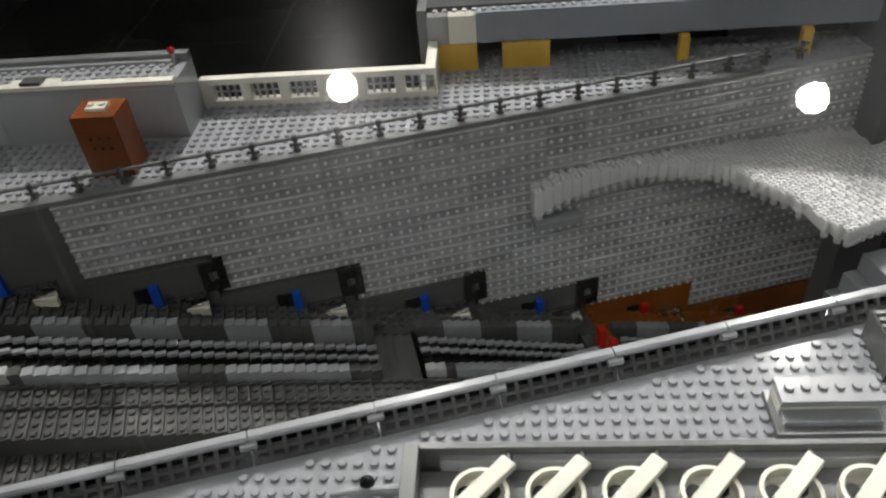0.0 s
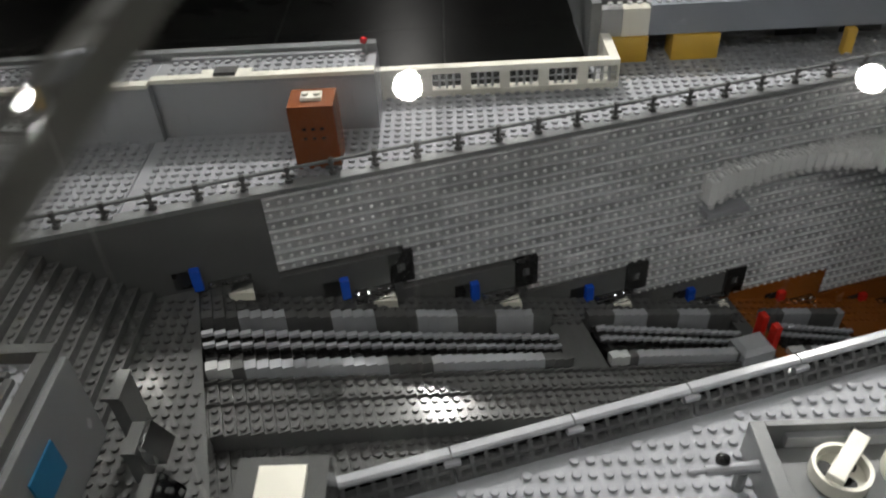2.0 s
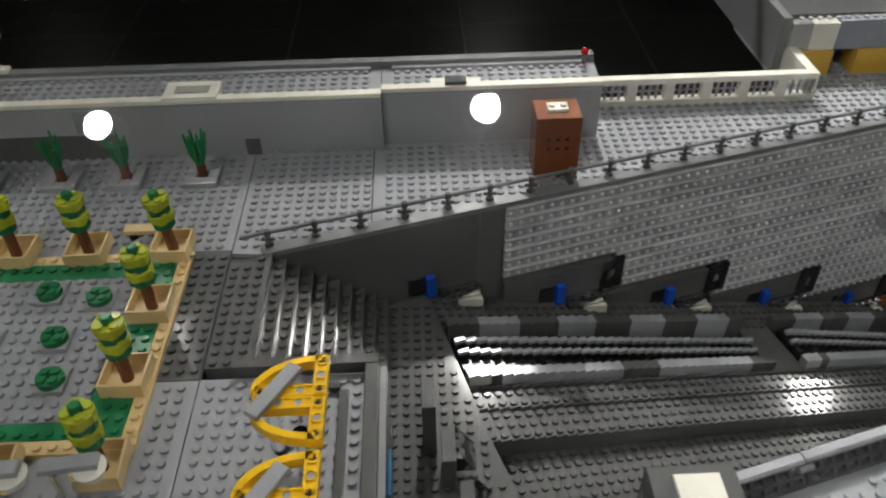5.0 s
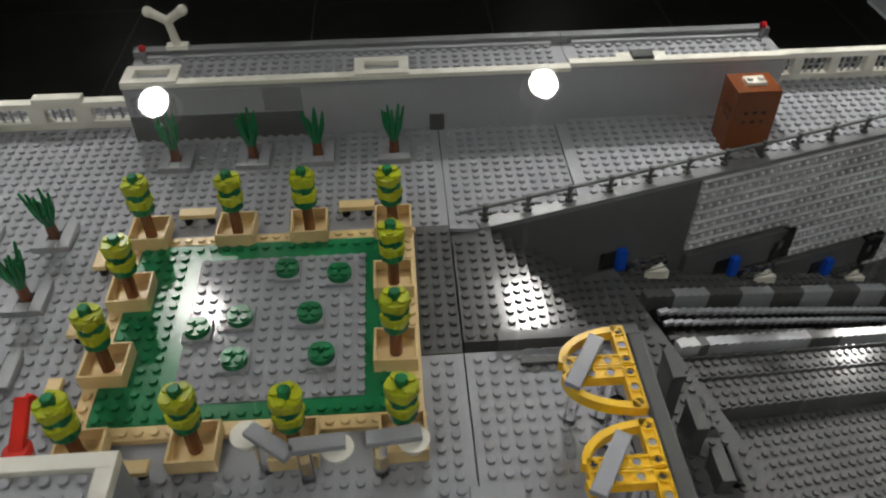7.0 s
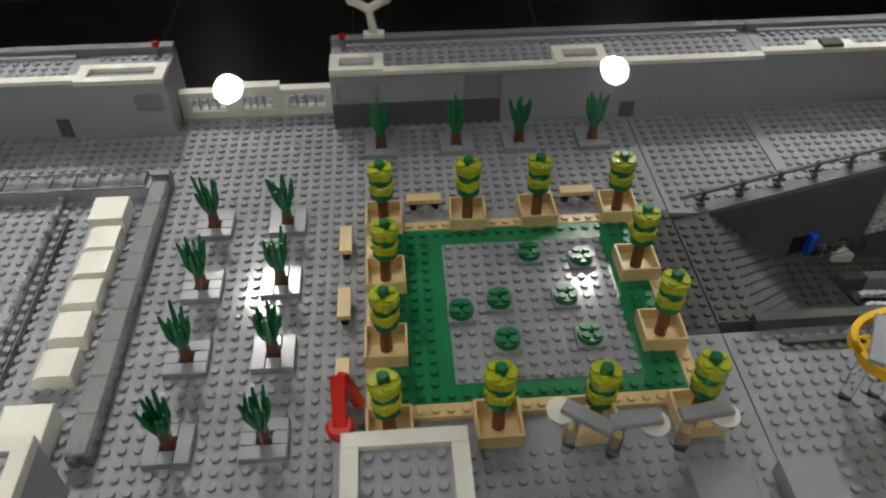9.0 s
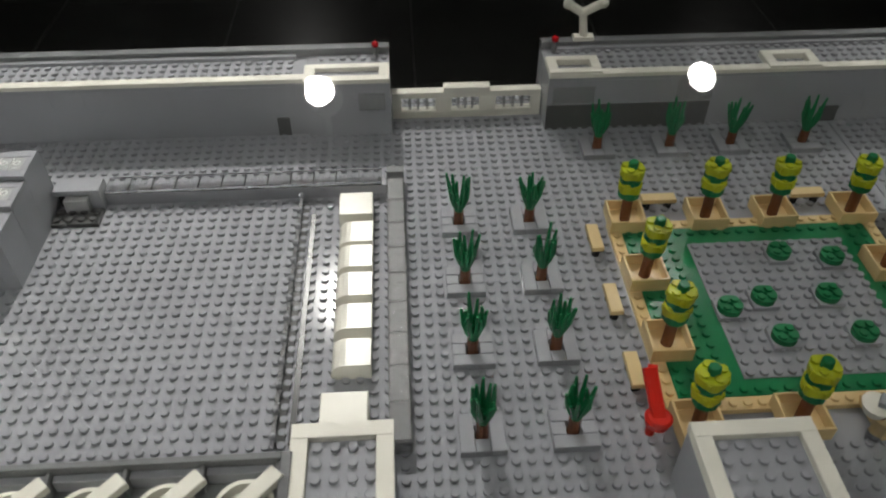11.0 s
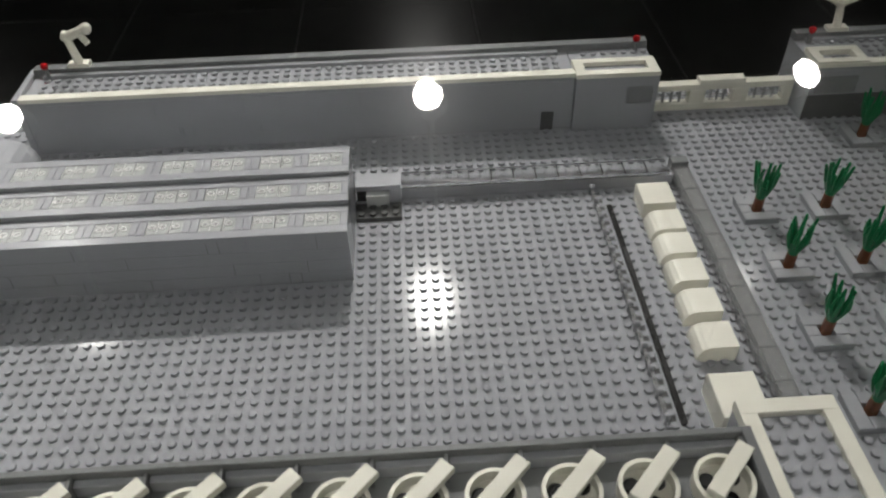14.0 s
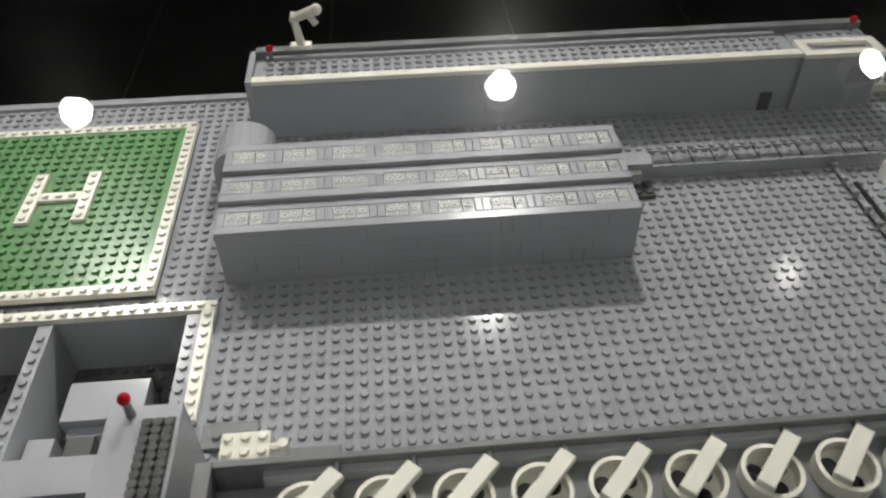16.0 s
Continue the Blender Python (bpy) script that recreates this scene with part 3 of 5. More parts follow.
# ---- handrail along the ramp wall ----
rail = thing("handrail", V(0, -0.007, 0), "dark grey post-and-rod handrail along the ramp edge", "handrail")
post = None
for i in range(26):
    u = 0.006 + 0.0312 * i
    if u > 0.76:
        break
    b = V(u, -0.007, 0)
    if post is None:
        s = Shape().cyl(0, 0, 0.0, 0.0125, 0.0016, 0.0012, 8).cyl(0, 0, 0, 0.003, 0.0030, 0.0028, 8).cyl(0, 0, 0.0095, 0.0135, 0.0024, 0.0020, 8).bx(-0.0045, 0.0045, -0.001, 0.001, 0.005, 0.007, 0.0003)
        post = mesh_of("post", s, DBG)
    p = new("post", post)
    p.parent = rail
    p.location = Vector(b) - rail.location
part("rod", Shape().tube(V(-0.012, -0.007, 0.0115), V(0.76, -0.007, 0.0115), 0.0014), MBG, rail)


# ---- lattice fence in front of the ramp ----
fence = thing("lattice_fence", V(0.175, FV, TZ), "light grey lattice fence of moulded panels", "fence")
PL = 0.0640
face = lambda z: FV + 0.0088 - 0.0075 * (z - TZ) / 0.0105      # the lattice leans back towards its rail
for i in range(9):
    u0 = 0.176 + PL * i
    e = u0 + PL - 0.0006
    rail_poly = [(-0.0042, 0.0098), (0.0016, 0.0098), (0.0024, 0.0110), (0.0022, 0.0126), (0.0008, 0.0136), (-0.0030, 0.0136), (-0.0042, 0.0126)]
    n = len(rail_poly)
    v = [V(a, FV + w, TZ + h) for a in (u0, e) for w, h in rail_poly]
    pan = part("panel_rail", Shape().add(v, [tuple(range(n)), tuple(reversed(range(n, 2 * n)))] + [(j, n + j, n + (j + 1) % n, (j + 1) % n) for j in range(n)]), LBG, fence)

    def strip(a, b, h0, h1, th):
        z0, z1 = TZ + h0, TZ + h1
        q = [(a, face(z0) - th, z0), (b, face(z0) - th, z0), (b, face(z0), z0), (a, face(z0), z0), (a, face(z1) - th, z1), (b, face(z1) - th, z1), (b, face(z1), z1), (a, face(z1), z1)]
        return Shape().add([V(*c) for c in q], [(0, 1, 2, 3), (7, 6, 5, 4), (3, 2, 6, 7), (1, 0, 4, 5), (0, 3, 7, 4), (2, 1, 5, 6)])

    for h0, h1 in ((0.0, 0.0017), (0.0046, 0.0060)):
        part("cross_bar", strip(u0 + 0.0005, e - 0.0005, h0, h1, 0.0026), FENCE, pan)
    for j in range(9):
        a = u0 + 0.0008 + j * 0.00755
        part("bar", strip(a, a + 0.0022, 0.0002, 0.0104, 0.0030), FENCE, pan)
    part("lug", Shape().tube(V(e - 0.0042, FV + 0.003, TZ + 0.009), V(e + 0.0042, FV + 0.003, TZ + 0.009), 0.0023, 8), LBG, pan)
    # Black sheet puts the shade of the lattice openings into colour.
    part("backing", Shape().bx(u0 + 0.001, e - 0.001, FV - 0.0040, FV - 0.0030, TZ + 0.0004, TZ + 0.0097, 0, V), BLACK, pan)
part("foot", Shape().bx(0.176, 0.75, FV - 0.006, FV + 0.004, TZ - 0.003, TZ + 0.0004, 0.0003, V), MBG, fence)
solo("terrace_wall", Shape().bx(0.17, 0.80, FV - 0.010, FV - 0.0062, -0.33, TZ - 0.0005, 0, V), MBG, "grey wall under the lattice fence", "wall", kind="structure")


# ---- long rear buildings ----
def building(name, k0, k1, l0, l1, label):
    t = thing(name, (X((k0 + k1) / 2), Y((l0 + l1) / 2), 0), label, "building")
    return t


def seams(t, k0, k1, l, seed, n=10):
    """Fine vertical joints between the bricks of a smooth front."""
    r = random.Random(seed)
    for _ in range(n):
        k, c = r.uniform(k0 + 1, k1 - 1), r.randrange(4)
        part("joint", Shape().bx(X(k), X(k) + 0.0005, Y(l) - 0.00018, Y(l) + 0.001, (c * 9.6 + 0.4) / 1000, (c * 9.6 + 9.2) / 1000, 0), MBG, t)


def red_light(k, l, z):
    t = thing("red_beacon", (X(k), Y(l), z / 1000), "red beacon on a grey stalk", "beacon", "red beacons")
    part("stalk", Shape().cyl(X(k), Y(l), z / 1000, z / 1000 + 0.009, 0.0022, 0.0016, 10), MBG, t)
    part("lens", Shape().ball((X(k), Y(l), z / 1000 + 0.0115), 0.0030), TRED, t, "clear red ball")


def roof(t, k0, k1, l0, l1, z):
    part("roof", Shape().kb(k0, k1, l0, l1, z - 3.2, z), LBG, t)
    part("studs", Shape().studs(k0 + 1, k1 - 1, l0 + 1.2, l1 - 1.2, z), LBG, t, kind="stuff")
    part("front_edge", Shape().kb(k0, k1, l0 - 0.15, l0 + 0.85, z + 0.02, z + 3.2), WHITE, t, "white front edge")
    part("rear_ledge", Shape().kb(k0, k1, l1 - 1, l1, z + 0.02, z + 6.4), MBG, t)
    part("rear_step", Shape().kb(k0 + 1, k1 - 1, l1 - 1.6, l1 - 1.02, z + 0.02, z + 3.2), LBG, t)


ZR = 46.0
west = building("long_building", -165, -105, 61.7, 67.8, "long grey flat-roofed building with a white roof edge")
part("wall", Shape().kb(-165, -113, 62, 67.8, 0, ZR - 3.25), LBG, west)
part("bay", Shape().kb(-112.95, -105, 61.4, 67.8, 0, ZR + 0.4), LBG, west)
roof(west, -165, -113, 62, 67.8, ZR)
part("end_slope", Shape().kb(-165.6, -165.02, 61.9, 67.8, 0, ZR + 3.2), LBG, west)
fr = Shape().kb(-113, -105, 61.3, 62.2, ZR + 0.5, ZR + 4).kb(-113, -105, 63.6, 64.4, ZR + 0.5, ZR + 4).kb(-113, -112, 62.2, 63.6, ZR + 0.5, ZR + 4).kb(-106, -105, 62.2, 63.6, ZR + 0.5, ZR + 4)
part("skylight_rim", fr, WHITE, west, "white rim of a roof opening")
part("bay_ledge", Shape().kb(-113, -105, 66.8, 67.8, ZR + 0.5, ZR + 6.4), MBG, west)
part("bay_studs", Shape().studs(-112, -105, 64.5, 66.5, ZR + 0.4), LBG, west, kind="stuff")
part("bay_window", Shape().kb(-108, -105.5, 61.25, 61.5, 24, 38), CAPS, west, "clear window bricks")
part("door", Shape().kb(-116, -114.8, 61.9, 62.1, 0, 16), DBG, west, "dark narrow door")
seams(west, -163, -114, 62, 3, 12)
red_light(-163.5, 66.2, ZR)
red_light(-106.3, 66.2, ZR)

east = building("long_building", -90, -28, 61.7, 67.8, "long grey flat-roofed building with a dark grey front patch")
part("wall", Shape().kb(-90, -49.02, 61.4, 67.8, 0, ZR - 3.25), LBG, east)
part("wall", Shape().kb(-48.98, -28.2, 62.2, 67.8, 0, ZR - 3.25), LBG, east)
roof(east, -90, -49.02, 61.4, 67.8, ZR)
roof(east, -48.98, -28.2, 62.2, 67.8, ZR)
part("dark_front", Shape().kb(-90, -74, 61.32, 61.42, 0, 22), DBG, east, "dark grey lower front")
part("smoky_window", Shape().kb(-89.5, -85.5, 61.28, 61.42, 24, 38), CAPS, east, "clear window bricks")
part("smoky_window", Shape().kb(-77.5, -74, 61.28, 61.42, 24, 42), CAPS, east, "clear window bricks")
part("door", Shape().kb(-62.2, -60.8, 61.3, 61.42, 0, 14), DBG, east, "dark narrow door")
for k0, k1 in ((-90, -85), (-69, -64)):
    fr = Shape().kb(k0, k1, 61.3, 62.1, ZR + 3.25, ZR + 5).kb(k0, k1, 63.6, 64.4, ZR + 0.2, ZR + 5).kb(k0, k0 + 0.9, 62.1, 63.6, ZR + 0.2, ZR + 5).kb(k1 - 0.9, k1, 62.1, 63.6, ZR + 0.2, ZR + 5)
    part("skylight_rim", fr, WHITE, east, "white rim of a roof opening")
part("vent", Shape().kb(-43, -41, 62.3, 63.6, ZR + 3.25, ZR + 6), DBG, east, "dark grey vent")
part("vent_tile", Shape().kb(-44.4, -39.6, 62.1, 63.8, ZR + 0.3, ZR + 3.3), WHITE, east)
seams(east, -73, -50, 61.4, 5, 8)
seams(east, -48, -29, 62.2, 6, 5)
red_light(-88.8, 66.2, ZR)
red_light(-29.3, 66.2, ZR)


def roof_camera(k, l, z, turn):
    t = thing("roof_camera", (X(k), Y(l), z / 1000), "white surveillance camera mast on a roof", "camera mast", "camera masts")
    x, y, zz = X(k), Y(l), z / 1000
    part("foot", Shape().bx(x - 0.008, x + 0.008, y - 0.004, y + 0.004, zz, zz + 0.0032), WHITE, t)
    part("mast", Shape().tube((x, y, zz + 0.003), (x - 0.003, y, zz + 0.024), 0.0034, 10, 0.0028), WHITE, t)
    if turn < 0:
        h = Shape().tube((x - 0.003, y, zz + 0.024), (x + 0.012, y - 0.002, zz + 0.030), 0.0036, 10).ball((x + 0.0145, y - 0.002, zz + 0.031), 0.0045).tube((x + 0.008, y - 0.002, zz + 0.028), (x + 0.014, y - 0.006, zz + 0.021), 0.0026, 8)
        h.tube((x - 0.0055, y, zz + 0.0255), (x - 0.002, y, zz + 0.0245), 0.0042, 10)
        part("head", h, WHITE, t)
        return
    h = Shape().tube((x - 0.003 * turn, y, zz + 0.022), (x - 0.014 * turn, y, zz + 0.029), 0.0034, 10).tube((x - 0.003 * turn, y, zz + 0.022), (x + 0.010 * turn, y - 0.004, zz + 0.031), 0.0034, 10)
    h.ball((x - 0.015 * turn, y - 0.001, zz + 0.030), 0.0042).ball((x + 0.011 * turn, y - 0.005, zz + 0.032), 0.0042)
    part("head", h, WHITE, t)


roof_camera(-85.8, 67.3, ZR + 6.4, 1)
roof_camera(-160.6, 67.3, ZR + 6.4, -1)


def window_wall(name, k0, k1, l, h, wins, label, step=None):
    """A thin white wall with openings that hold clear panes."""
    t = thing(name, (X((k0 + k1) / 2), Y(l), 0), label, "wall")
    z0, z1 = 6.0, h - 5.0
    part("sill", Shape().kb(k0, k1, l, l + 1, 0, z0), WHITE, t)
    part("head", Shape().kb(k0, k1, l, l + 1, z1, h), WHITE, t)
    edges = [k0] + [e for w in wins for e in w] + [k1]
    for a, b in zip(edges[::2], edges[1::2]):
        part("pier", Shape().kb(a, b, l, l + 1, z0, z1), WHITE, t)
    for a, b in wins:
        w = part("window", Shape().kb(a, b, l + 0.45, l + 0.6, z0, z1), POST, t, "clear glazed opening")
        g = Shape()
        for i in range(1, 4):
            c = a + (b - a) * i / 4
            g.kb(c - 0.12, c + 0.12, l + 0.35, l + 0.45, z0, z1)
        g.kb(a, b, l + 0.35, l + 0.44, (z0 + z1) / 2 - 0.6, (z0 + z1) / 2 + 0.6)
        part("glazing_bars", g, CLEAR, w)
    return t


band = window_wall("window_wall", -28.2, -4.4, 67.6, 25.6, [(-27 + 3.9 * i, -27 + 3.9 * i + 2.9) for i in range(6)], "white wall with a row of clear windows")
part("return_wall", Shape().kb(-5.4, -4.4, 68.6, 74.2, 0, 25.6), WHITE, band)
gatew = window_wall("window_wall", -104.9, -90.1, 64.2, 23, [(-104, -100.6), (-99, -96.2), (-94.6, -91)], "white wall with clear windows between two buildings")
part("raised_head", Shape().kb(-99.8, -95.2, 64.1, 65.2, 23.02, 27), WHITE, gatew)


# ---- yellow-fronted building behind the ramp ----
yb = building("station_building", -5.5, 46, 73, 88, "grey building with a deep fascia and yellow fronts")
part("side_wall", Shape().kb(-6.4, -5.42, 74.2, 100, 0, 50), MBG, yb)
part("fascia", Shape().kb(-0.4, 50, 73.6, 75, 22, 48), plastic("blue_grey_plastic", (0.27, 0.29, 0.33)), yb, "smooth blue-grey fascia")
part("fascia_end", Shape().kb(-3.2, -0.42, 73.6, 75, 22, 46), WHITE, yb)
part("glass_corner", Shape().kb(-5.4, -3.22, 73.7, 75, 22, 46), SMOKE, yb, "clear corner bricks")
part("roof", Shape().kb(-5.4, 50, 75.02, 100, 44, 50), DBG, yb)
s = Shape()
for k in range(-5, 48):
    s.stud(X(k + 0.5), Y(74.3), 0.048)
part("edge_studs", s, CLEAR, yb, "row of clear studs", kind="stuff")
part("back_wall", Shape().kb(-5.4, 50, 77.5, 78.5, 0, 44), MBG, yb)
for a, b in ((-5.3, -0.4), (2.2, 7.1)):
    part("yellow_front", Shape().kb(a, b, 73.2, 76, 0, 21.9), GOLD, yb, "ochre yellow panel")
for a in (20.0, 32.0):
    part("yellow_post", Shape().kb(a, a + 1.0, 72.6, 73.5, 0, 21.9), GOLD, yb, "ochre yellow post")
# Flat black panels on the back wall, with no opening cut.
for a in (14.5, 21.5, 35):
    part("dark_opening", Shape().kb(a, a + 4.5, 77.3, 77.48, 2, 20), BLACK, yb, "black panel on the back wall")
part("end_block", Shape().kb(41, 50, 72, 73.5, 0, 48), MBG, yb)


# ---- brown hut ----
hut = thing("hut", (X(-33.3), Y(57.2), 0), "tall reddish-brown hut with dark pinholes and a white stud tile", "hut")
part("body", Shape().kb(-35.3, -31.3, 55.6, 58.9, 0, 50), HUTB, hut)
part("top", Shape().kb(-34.2, -32.4, 56.6, 57.9, 50.02, 52.4), WHITE, hut, "white tile with two studs")
part("top_studs", Shape().stud(X(-33.8), Y(57.25), 0.0524).stud(X(-32.8), Y(57.25), 0.0524), WHITE, hut)
# Black blocks mark the pinholes; the faces are not cut.
s = Shape()
for c in range(3):
    for a in range(2):
        zc = 0.024 + 0.0075 * a
        s.bx(X(-34.1 + 0.8 * c) - 0.0014, X(-34.1 + 0.8 * c) + 0.0014, Y(55.6) - 0.0002, Y(55.6) + 0.002, zc, zc + 0.0022, 0)
        s.bx(X(-35.3) - 0.0002, X(-35.3) + 0.002, Y(56.4 + 0.8 * c) - 0.0014, Y(56.4 + 0.8 * c) + 0.0014, zc, zc + 0.0022, 0)
part("pinholes", s, BLACK, hut)


# ---- park ----
park = thing("park", (X(-75.7), Y(36.5), 0), "green park deck with a grey centre and tan edging", "park deck")
part("lawn", Shape().kb(-86, -65.4, 28.4, 45.6, 0, 3.2), GREEN, park, "green studded plates")
s = Shape()
for k in range(20):
    for q in range(17):
        x, y = -85.5 + k * 1.03, 28.9 + q
        if not (-81.4 < x < -67.9 and 29.4 < y < 44.0):
            s.stud(X(x), Y(y), 0.0032)
part("lawn_studs", s, GREEN, park, kind="stuff")
part("centre", Shape().kb(-81, -68.3, 29.8, 43.6, 3.2, 3.6), LBG2, park, "light grey studded centre")
s = Shape()
for k in range(13):
    for q in range(14):
        s.stud(X(-80.9 + k + 0.4), Y(29.7 + q + 0.5), 0.0036 + 0.0001)
part("centre_studs", s, LBG2, park, kind="stuff")
for a, b, c, d in ((-87, -64.4, 45.6, 46.6), (-87, -64.4, 27.3, 28.38), (-87, -86.02, 28.4, 45.58), (-65.38, -64.4, 28.4, 45.58)):
    e = part("edging", Shape().kb(a, b, c, d, 0, 3.4), TAN, park, "tan studded edging")
    part("edging_studs", Shape().studs(a, b, c, d, 3.4), TAN, e, kind="stuff")


def planter_tree(seed):
    """A tan planter box, and the tree of stacked round pieces that stands in it."""
    p = thing("planter", (0, 0, 0), "square tan planter box on the park's edge", "planter", "planters round the park")
    w = 1.5 * U
    part("bottom", Shape().bx(-w, w, -w, w, 0, 0.002), TAN, p)
    part("side", Shape().bx(-w, w, -w, -w + 0.0015, 0.002, 0.0096), TAN, p)
    part("side", Shape().bx(-w, w, w - 0.0015, w, 0.002, 0.0096), TAN, p)
    part("side", Shape().bx(-w, -w + 0.0015, -w + 0.0015, w - 0.0015, 0.002, 0.0096), TAN, p)
    part("side", Shape().bx(w - 0.0015, w, -w + 0.0015, w - 0.0015, 0.002, 0.0096), TAN, p)
    t = thing("round_tree", (0, 0, 0.002), "small tree of stacked lime and green discs on a brown stem", "tree", "trees round the park")
    part("trunk", Shape().cyl(0, 0, 0.002, 0.0235, 0.0036, 0.0034, 12), BROWN, t, "brown stem")
    for i, (m, r) in enumerate(((LEAF, 0.0072), (LIME, 0.0080), (LEAF, 0.0072), (LIME, 0.0082))):
        z = 0.0225 + 0.0056 * i
        s = Shape()
        s.cyl(0, 0, z, z + 0.0052, r * 0.93, r * 0.97, 18, 0.0005)
        for a in range(4):
            c = a * math.pi / 2 + (0.4 if m is LIME else 1.2)
            s.cyl(r * 0.52 * math.cos(c), r * 0.52 * math.sin(c), z - (0.0009 if m is LIME else 0.0), z + 0.0055, r * 0.46, r * 0.50, 12, 0.0005)
        for a in range(4):
            c = math.pi / 4 + a * math.pi / 2
            if m is LIME:
                s.cyl(r * 0.62 * math.cos(c), r * 0.62 * math.sin(c), z + 0.005, z + 0.0068, 0.0026, 0.0024, 8)
            s.bx(r * 0.9 * math.cos(c + 0.78) - 0.001, r * 0.9 * math.cos(c + 0.78) + 0.001, r * 0.9 * math.sin(c + 0.78) - 0.001, r * 0.9 * math.sin(c + 0.78) + 0.001, z + 0.001, z + 0.0042, 0.0004)
        part("disc", s, m, t)
    part("knob", Shape().cyl(0, 0, 0.0445, 0.0495, 0.0034, 0.0031, 12, 0.0006), LEAF, t)
    return p, t


P0, T0 = planter_tree(1)
spots = [(-85.5, 46.7), (-78.6, 46.7), (-72.8, 46.7), (-66.0, 46.7), (-85.5, 40.0), (-85.6, 33.1), (-85.5, 26.1), (-78.6, 26.2), (-72.5, 26.0), (-65.8, 26.0), (-66.1, 40.0), (-66.1, 33.1)]
r = random.Random(4)
for i, (k, q) in enumerate(spots):
    m = pose(X(k), Y(q), 0.0034, 0, 0, r.uniform(-2, 2))
    mt = pose(X(k), Y(q), 0.0054, r.uniform(-2.5, 2.5), r.uniform(-2.5, 2.5), r.uniform(0, 90))
    if i == 0:
        P0.matrix_basis, T0.matrix_basis = m, mt
    else:
        copy_thing(P0, m), copy_thing(T0, mt)

bush = thing("round_bush", (0, 0, 0), "low green round bush with a hollow middle", "bush", "bushes in the park")
part("foot", Shape().bx(-0.0079, 0.0079, -0.0079, 0.0079, 0, 0.0030), LBG2, bush, "grey square base")
s = Shape().ring(0, 0, 0.003, 0.0068, 0.0016, 0.0074, 18)
for a in range(4):
    c = math.pi / 4 + a * math.pi / 2
    s.cyl(0.0044 * math.cos(c), 0.0044 * math.sin(c), 0.0066, 0.0084, 0.0025, 0.0023, 10)
part("leaves", s, LEAF, bush)
for i, (k, q) in enumerate(((-74.2, 41.7), (-70.2, 40.9), (-77.2, 36.9), (-72.2, 36.9), (-80.1, 36.0), (-77.1, 33.0), (-71.2, 33.0))):
    m = pose(X(k), Y(q), 0.0036, 0, 0, 90 * (i % 4))
    if i == 0:
        bush.matrix_basis = m
    else:
        copy_thing(bush, m)

bench = thing("bench", (0, 0, 0), "small tan bench on black round legs", "bench", "benches round the park")
part("seat", Shape().bx(-0.0118, 0.0118, -0.0039, 0.0039, 0.0066, 0.0098), TAN, bench)
for x in (-0.0075, 0.0075):
    part("leg", Shape().cyl(x, 0, 0, 0.0066, 0.0026, 0.0030, 12), BLACK, bench, "black round leg")
for i, (k, q, a) in enumerate(((-82.1, 48.9, 0), (-69.0, 49.0, 0), (-88.6, 44.2, 90), (-88.6, 37.3, 90), (-88.6, 30.6, 90), (-82.6, 24.9, 0))):
    m = pose(X(k), Y(q), 0, 0, 0, a)
    if i == 0:
        bench.matrix_basis = m
    else:
        copy_thing(bench, m)


# ---- palms ----
def palm(seed):
    rr = random.Random(seed)
    t = thing("palm", (0, 0, 0), "small palm with stiff green blades on a grey tile base", "palm", "palms on the plaza")
    w = 1.5 * U
    s = Shape()
    for x0, x1, y0, y1 in ((-w, w, -w, -w + U), (-w, w, w - U, w), (-w, -w + U, -w + U, w - U), (w - U, w, -w + U, w - U)):
        s.bx(x0 + 0.0001, x1 - 0.0001, y0 + 0.0001, y1 - 0.0001, 0, 0.0046, 0.0004)
    part("tile_base", s, LBG, t, "four light grey tiles")
    part("trunk", Shape().cyl(0, 0, 0, 0.0135, 0.0037, 0.0033, 12).cyl(0, 0, 0.0125, 0.0145, 0.0028, 0.0026, 10), BROWN, t, "brown round stem")
    s = Shape()
    s.cyl(0, 0, 0.0135, 0.021, 0.0030, 0.0046, 10)
    for i in range(11):
        a = 2 * math.pi * i / 11 + rr.uniform(-0.2, 0.2)
        out, h = rr.uniform(0.0035, 0.0092), rr.uniform(0.031, 0.042)
        p0 = (0.0030 * math.cos(a), 0.0030 * math.sin(a), 0.0175)
        p1 = (0.0055 * math.cos(a), 0.0055 * math.sin(a), 0.026)
        p2 = (out * math.cos(a), out * math.sin(a), h)
        s.tube(p0, p1, 0.0014, 5, 0.0017)
        s.tube(p1, p2, 0.0017, 5, 0.0008)
    part("blades", s, LEAF, t)
    return t


pal = [palm(k) for k in (11, 12, 13)]
used = set()
places = [(-99.5 + 6 * (i % 2), 47.5 - 7 * (i // 2)) for i in range(8)] + [(-85.6, 57.6), (-78.6, 57.6), (-72.7, 57.6), (-65.7, 57.5)]
for i, (k, q) in enumerate(places):
    m = pose(X(k), Y(q), 0, 0, 0, r.choice((0, 90, 180, 270)))
    if i % 3 not in used:
        used.add(i % 3)
        pal[i % 3].matrix_basis = m
    else:
        copy_thing(pal[i % 3], m)

